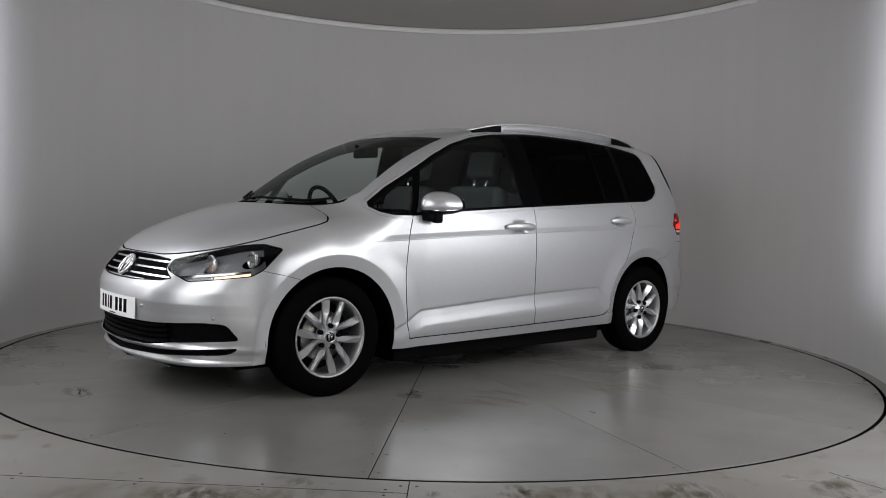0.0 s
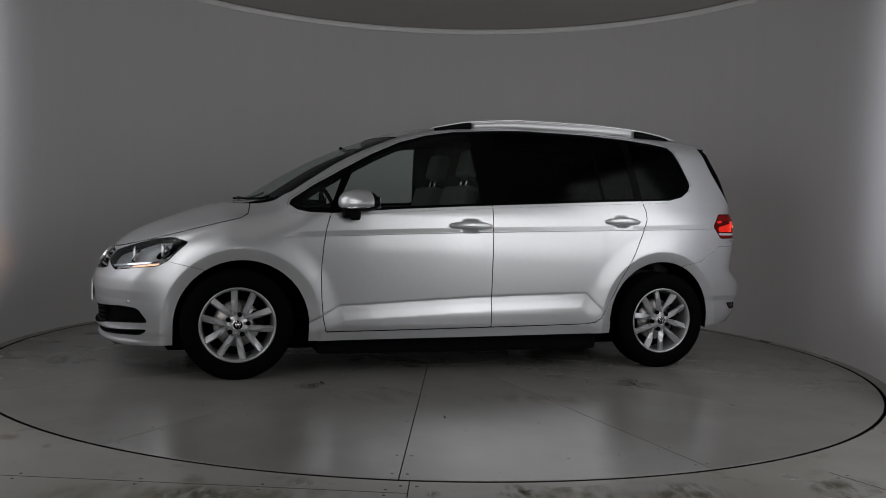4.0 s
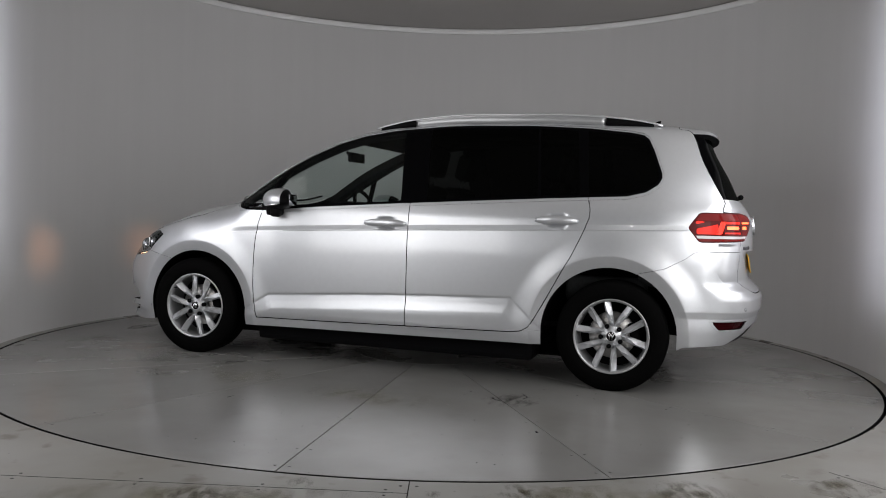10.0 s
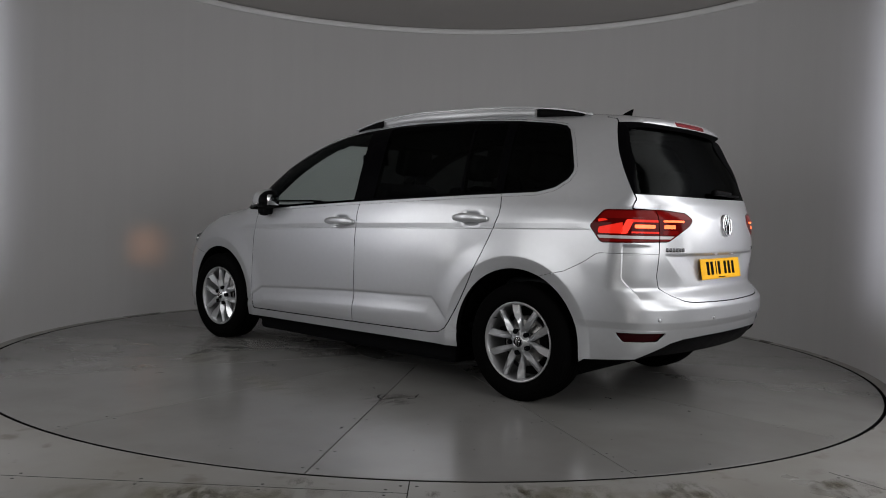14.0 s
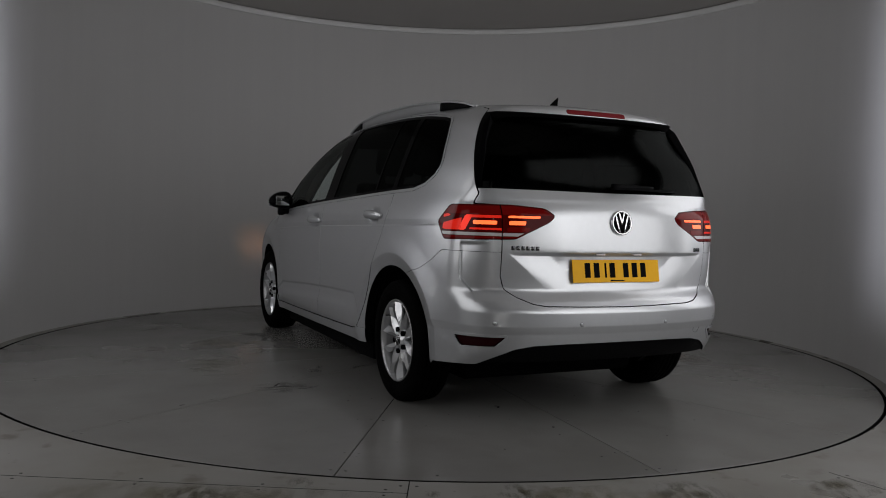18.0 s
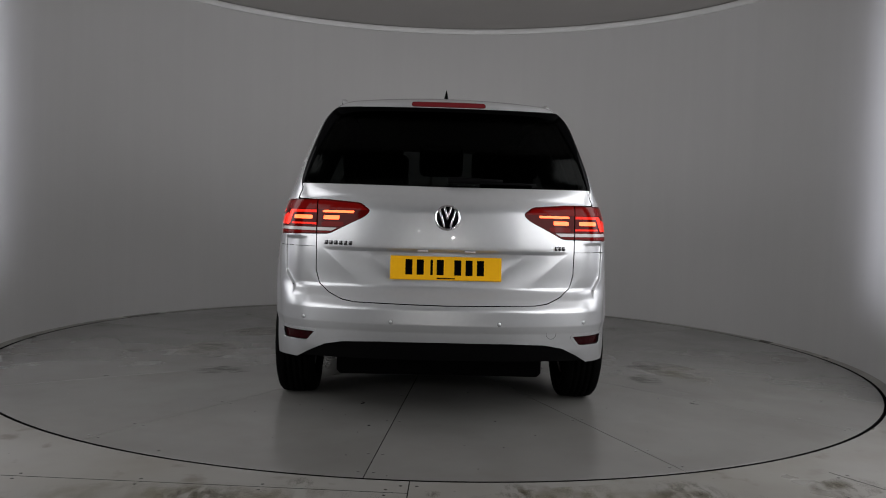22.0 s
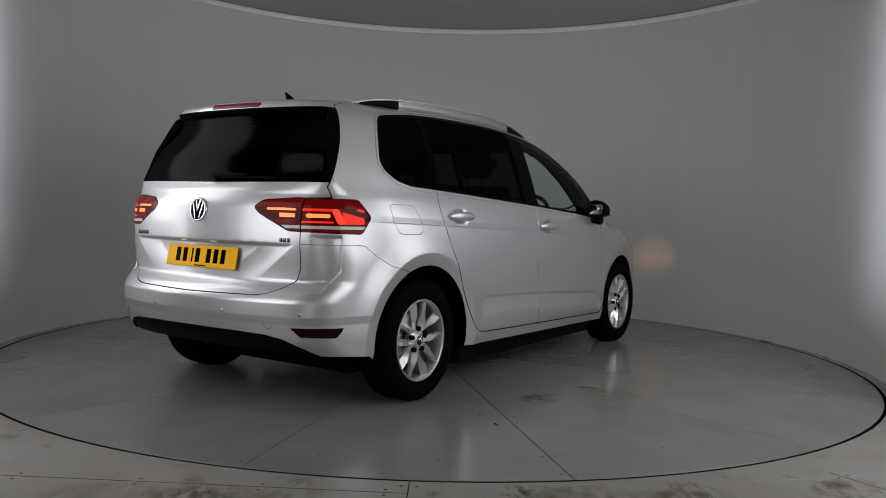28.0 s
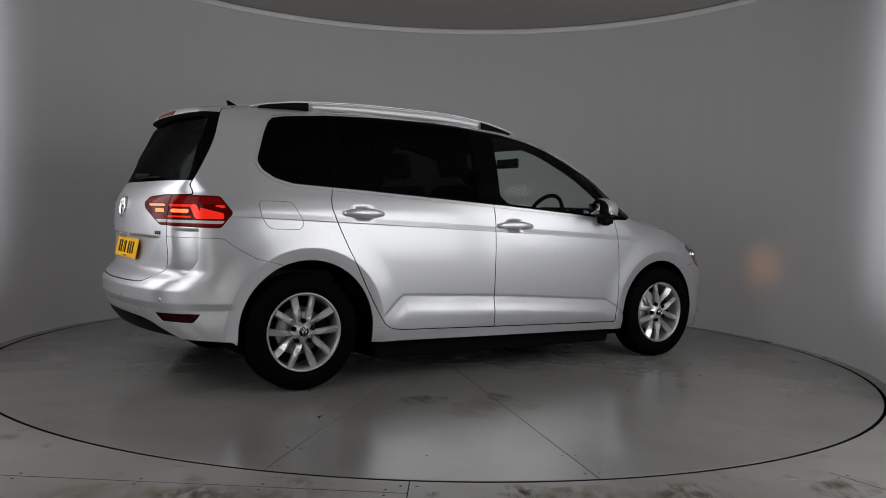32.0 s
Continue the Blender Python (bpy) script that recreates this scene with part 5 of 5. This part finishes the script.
def build_rails():
    for sgn in (1, -1):
        def sweep(xa, xb, n, top, bottom, w):
            bm = bmesh.new()
            rings = []
            for i in range(n + 1):
                x = xa + (xb - xa) * i / n
                y = float(RAIL_Y(np.array([x]))[0])
                zt, zb = top(x), bottom(x)
                k = min(0.008, (zt - zb) * 0.45)
                prof = [(-w, zb), (w, zb), (w, zt - k), (w - 0.006, zt - 0.001), (0, zt + 0.001), (-w + 0.006, zt - 0.001), (-w, zt - k)]
                rings.append([bm.verts.new((x, sgn * (y + d), z)) for d, z in prof])
            for p, q in zip(rings, rings[1:]):
                for k in range(7):
                    bm.faces.new((p[k], p[(k + 1) % 7], q[(k + 1) % 7], q[k]))
            bm.faces.new(rings[0])
            bm.faces.new(rings[-1])
            bmesh.ops.recalc_face_normals(bm, faces=bm.faces)
            return bm
        rt = lambda x: float(RAIL(np.array([x]))[0])
        on = lambda x: surface_z(x, float(RAIL_Y(np.array([x]))[0])) - 0.004
        rail = part("roof_rail", sweep(0.20, -1.62, 60, lambda x: max(rt(x), on(x) + 0.006), lambda x: max(rt(x) - 0.012, on(x)), 0.014), ALLOY, CAR, "satin silver roof rail")
        # silver web in the darker alloy, as if shaded by the rail
        part("rail_web", sweep(-0.075, -1.285, 40, lambda x: rt(x) - 0.0115, on, 0.003), SHADED_ALLOY, rail)
        part("rail_gap", sweep(0.17, -0.073, 12, lambda x: max(rt(x) - 0.0118, on(x) + 0.002), on, 0.0115), BLACK_TRIM, rail, "black insert")
        part("rail_gap", sweep(-1.287, -1.57, 12, lambda x: max(rt(x) - 0.0118, on(x) + 0.002), on, 0.0115), BLACK_TRIM, rail, "black insert")


def build_small():
    z = surface_z(-1.52, 0)
    fin = bmesh.new()
    rings = []
    for i in range(8):
        t = i / 7
        ln, wd = 0.048 * (1 - t) ** 0.8 + 0.004, 0.013 * (1 - t) + 0.002
        cx = -1.52 - 0.055 * t ** 1.3
        rings.append([fin.verts.new((cx + ln * math.cos(a), wd * math.sin(a), z - 0.004 + 0.052 * t)) for a in (math.tau * k / 14 for k in range(14))])
    for p, q in zip(rings, rings[1:]):
        for k in range(14):
            fin.faces.new((p[k], p[(k + 1) % 14], q[(k + 1) % 14], q[k]))
    fin.faces.new(rings[-1])
    part("aerial", fin, GLOSS_BLACK, CAR, "small black shark-fin aerial")
    # rear wiper
    pts = []
    for i in range(9):
        t = i / 8
        y = 0.0 - 0.26 * t
        pts.append((surface_x(y, 1.162, False) - 0.022 + 0.004 * t, y, 1.160 + 0.002 * t))
    arm = part("rear_wiper", tube(pts, [0.017 - 0.009 * i / 8 for i in range(9)], 10), BLACK_TRIM, CAR, "black rear wiper arm")
    pts = [(surface_x(y, 1.15, False) - 0.012, y, 1.150) for y in [-0.08 - 0.34 * i / 8 for i in range(9)]]
    part("wiper_blade", tube(pts, 0.006, 6), BLACK_TRIM, arm)
    # front wipers lie along the foot of the screen
    for y0, y1 in ((0.52, -0.10), (-0.05, -0.55)):
        pts = []
        for i in range(12):
            y = y0 + (y1 - y0) * i / 11
            x = float(screen_base(np.array([abs(y)]))[0]) - 0.012 - 0.03 * i / 11
            pts.append((x, y, surface_z_low(x, abs(y)) + 0.010))
        part("windscreen_wiper", tube(pts, 0.008, 6), BLACK_TRIM, CAR, "black windscreen wiper")
    # parking sensors and towing-eye covers
    for front, spots in ((True, ((0.697, 0.443), (0.30, 0.475), (-0.30, 0.475), (-0.697, 0.443))), (False, ((0.66, 0.505), (0.25, 0.50), (-0.25, 0.50), (-0.66, 0.505)))):
        for y, z in spots:
            ring = lathe([(0.0095, -0.004), (0.0097, 0.0004), (0.0106, 0.0004), (0.0108, -0.004)], 20)
            s = part("parking_sensor", set_on(ring, y, z, front, 0.0), BLACK_TRIM, CAR, "small round parking sensor")
            part("sensor_face", set_on(lathe([(0.001, 0.0008), (0.0094, 0.0005), (0.0095, -0.003)], 16), y, z, front, 0.0), PAINT, s)
    cap = lathe([(0.0235, -0.003), (0.0238, 0.0004), (0.0252, 0.0004), (0.0255, -0.003)], 32)
    part("towing_eye_cover", set_on(cap, -0.50, 0.452, False), BLACK_TRIM, CAR, "round towing-eye cover outline")
    # number plate lamps under the handle strip
    for y in (-0.11, 0.11):
        part("plate_lamp", box(-2.165, y, 0.826, 0.02, 0.05, 0.008, 0.002, 1), LAMP_WHITE, CAR, "small plate lamp")
    # reflector cups of the headlights; the inner one holds a narrow amber beam
    for sgn in (1, -1):
        for cy, cz, cr in CUPS:
            m = pose(surface_x(cy, cz, True) - 0.036, sgn * cy, cz, 0, 90, 0)
            cup = lathe([(0.0165, -0.045), (cr * 0.6, -0.038), (cr * 0.86, -0.018), (cr, 0.0), (cr + 0.003, 0.0), (cr + 0.003, -0.01)], 32)
            cup.transform(m)
            c = part("reflector_cup", cup, CUP, CAR, "pale headlight reflector cup")
            tubeb = lathe([(0.0165, -0.042), (0.0165, -0.13), (0.001, -0.13)], 20)
            tubeb.transform(m)
            part("lamp_socket", tubeb, DARK, c)
            bar = box(0.0, 0.0, -0.010, 0.062, 0.020, 0.014, 0.004, 2, m @ pose(-0.004, 0.030, 0, 22, 0, 0))
            part("lamp_hood", bar, CUP, c)
            if cy < 0.7:
                disc = lathe([(0.001, -0.128), (0.0155, -0.128)], 20)
                disc.transform(m)
                part("bulb", disc, BULB, c, "amber bulb")


def surface_z_low(x, y):
    z = np.linspace(0.8, 1.5, 1500)
    v = body(np.full_like(z, x), np.full_like(z, y), z)
    return float(z[np.argmax(v > 0)])


BULB = simple("amber_bulb", (0.8, 0.5, 0.2), 0.4, emit=(1, 0.42, 0.16), power=2700)


# ---- cabin ----
def cushion(cx, cy, cz, sx, sy, sz, m=None, bevel=0.05):
    bm = box(cx, cy, cz, sx, sy, sz, min(bevel, sx * 0.4, sy * 0.4, sz * 0.4), 4)
    if m:
        bm.transform(m)
    return bm


def build_seat(x, y, width, back_h, head=True):
    s = new("seat")
    s.parent = CAR
    s["label"] = "dark grey cloth seat"
    part("seat_cushion", cushion(x, y, 0.56, 0.50, width, 0.16), CLOTH, s)
    lean = pose(x - 0.24, y, 0.60, 0, -14, 0)
    part("backrest", cushion(0, 0, back_h / 2, 0.13, width, back_h, lean), CLOTH, s)
    if head:
        part("headrest", cushion(-0.005, 0, back_h + 0.16, 0.10, 0.26, 0.19, lean, 0.04), CLOTH, s)
        for d in (-0.06, 0.06):
            part("headrest_post", tube([lean @ Vector((0, d, back_h - 0.03)), lean @ Vector((0, d, back_h + 0.10))], 0.006, 8), CHROME, s)


def build_cabin():
    for y in (0.37, -0.37):
        build_seat(0.28, y, 0.50, 0.60)
    for y in (0.46, 0.0, -0.46):
        build_seat(-0.55, y, 0.44, 0.58)
    for y in (0.32, -0.32):
        build_seat(-1.32, y, 0.46, 0.46)
    dash = bmesh.new()
    prof = [(1.22, 0.98), (1.10, 1.015), (0.92, 1.02), (0.80, 0.99), (0.76, 0.93), (0.78, 0.75), (0.90, 0.60), (1.2, 0.55)]
    rings = [[dash.verts.new((px - 0.10 * (yy / 0.7) ** 2, yy, pz)) for px, pz in prof] for yy in [-0.72 + 1.44 * i / 12 for i in range(13)]]
    for p, q in zip(rings, rings[1:]):
        for k in range(7):
            dash.faces.new((p[k], p[k + 1], q[k + 1], q[k]))
    bmesh.ops.recalc_face_normals(dash, faces=dash.faces)
    d = part("dashboard", dash, DARK, CAR, "dark plastic dashboard")
    part("instrument_hood", cushion(0.83, -0.37, 1.03, 0.16, 0.34, 0.07, None, 0.03), DARK, d)
    wheel_m = pose(0.66, -0.37, 0.98, 0, -66, 0)
    ring = tube([wheel_m @ Vector((0.185 * math.cos(a), 0.185 * math.sin(a), 0)) for a in (math.tau * i / 40 for i in range(40))], 0.015, 10, True)
    sw = part("steering_wheel", ring, DARK, CAR, "dark steering wheel on the right")
    part("wheel_hub", cushion(0, 0, 0, 0.13, 0.15, 0.05, wheel_m, 0.02), DARK, sw)
    for a in (90, -90, 180):
        part("wheel_spoke", box(0.10, 0, 0, 0.13, 0.03, 0.014, 0.004, 1, wheel_m @ pose(0, 0, 0, 0, 0, a)), DARK, sw)
    part("steering_column", tube([(0.66, -0.37, 0.98), (0.86, -0.37, 0.89)], 0.035, 12), DARK, sw)
    part("interior_mirror", cushion(0.60, 0, 1.385, 0.03, 0.25, 0.07, None, 0.014), DARK, CAR, "dark interior mirror")
    part("mirror_stalk", tube([(0.62, 0, 1.40), (0.68, 0, 1.425)], 0.012, 8), DARK, CAR)
    part("cabin_floor", box(-0.3, 0, 0.36, 3.3, 1.5, 0.03, 0, 1), DARK, CAR, smooth=False)
    # underbody and floor edges hang extra low to keep light from under the car
    part("underbody", box(0.1, 0, 0.205, 3.4, 1.1, 0.15, 0.02, 1), DARK, CAR, "black underbody", smooth=False)
    for sgn in (1, -1):
        part("side_floor", box(0, sgn * 0.665, 0.20, 1.86, 0.28, 0.14, 0.03, 2), DARK, CAR, "black floor edge inside the sill, lowered to block light", smooth=False)
    part("centre_console", cushion(0.45, 0, 0.6, 0.7, 0.2, 0.3), DARK, CAR)


build_badges()
build_plates()
build_mirrors()
build_rails()
build_small()
build_cabin()


CAR_AT = (0.0302, -0.006)


def motions():
    times = [i * 2.0 for i in range(17)]
    walk(TURNTABLE, [(t, pose(0, 0, 0, 0, 0, heading(t))) for t in times])
    rows = []
    for t in times:
        a = radians(heading(t))
        x, y = CAR_AT
        rows.append((t, Matrix.Translation((x * math.cos(a) - y * math.sin(a), x * math.sin(a) + y * math.cos(a), 0)) @ pose(0, 0, 0, 0, 0, heading(t)) @ pose(0, 0, 0, -0.2, 0, 0)))
    walk(CAR, rows)


motions()
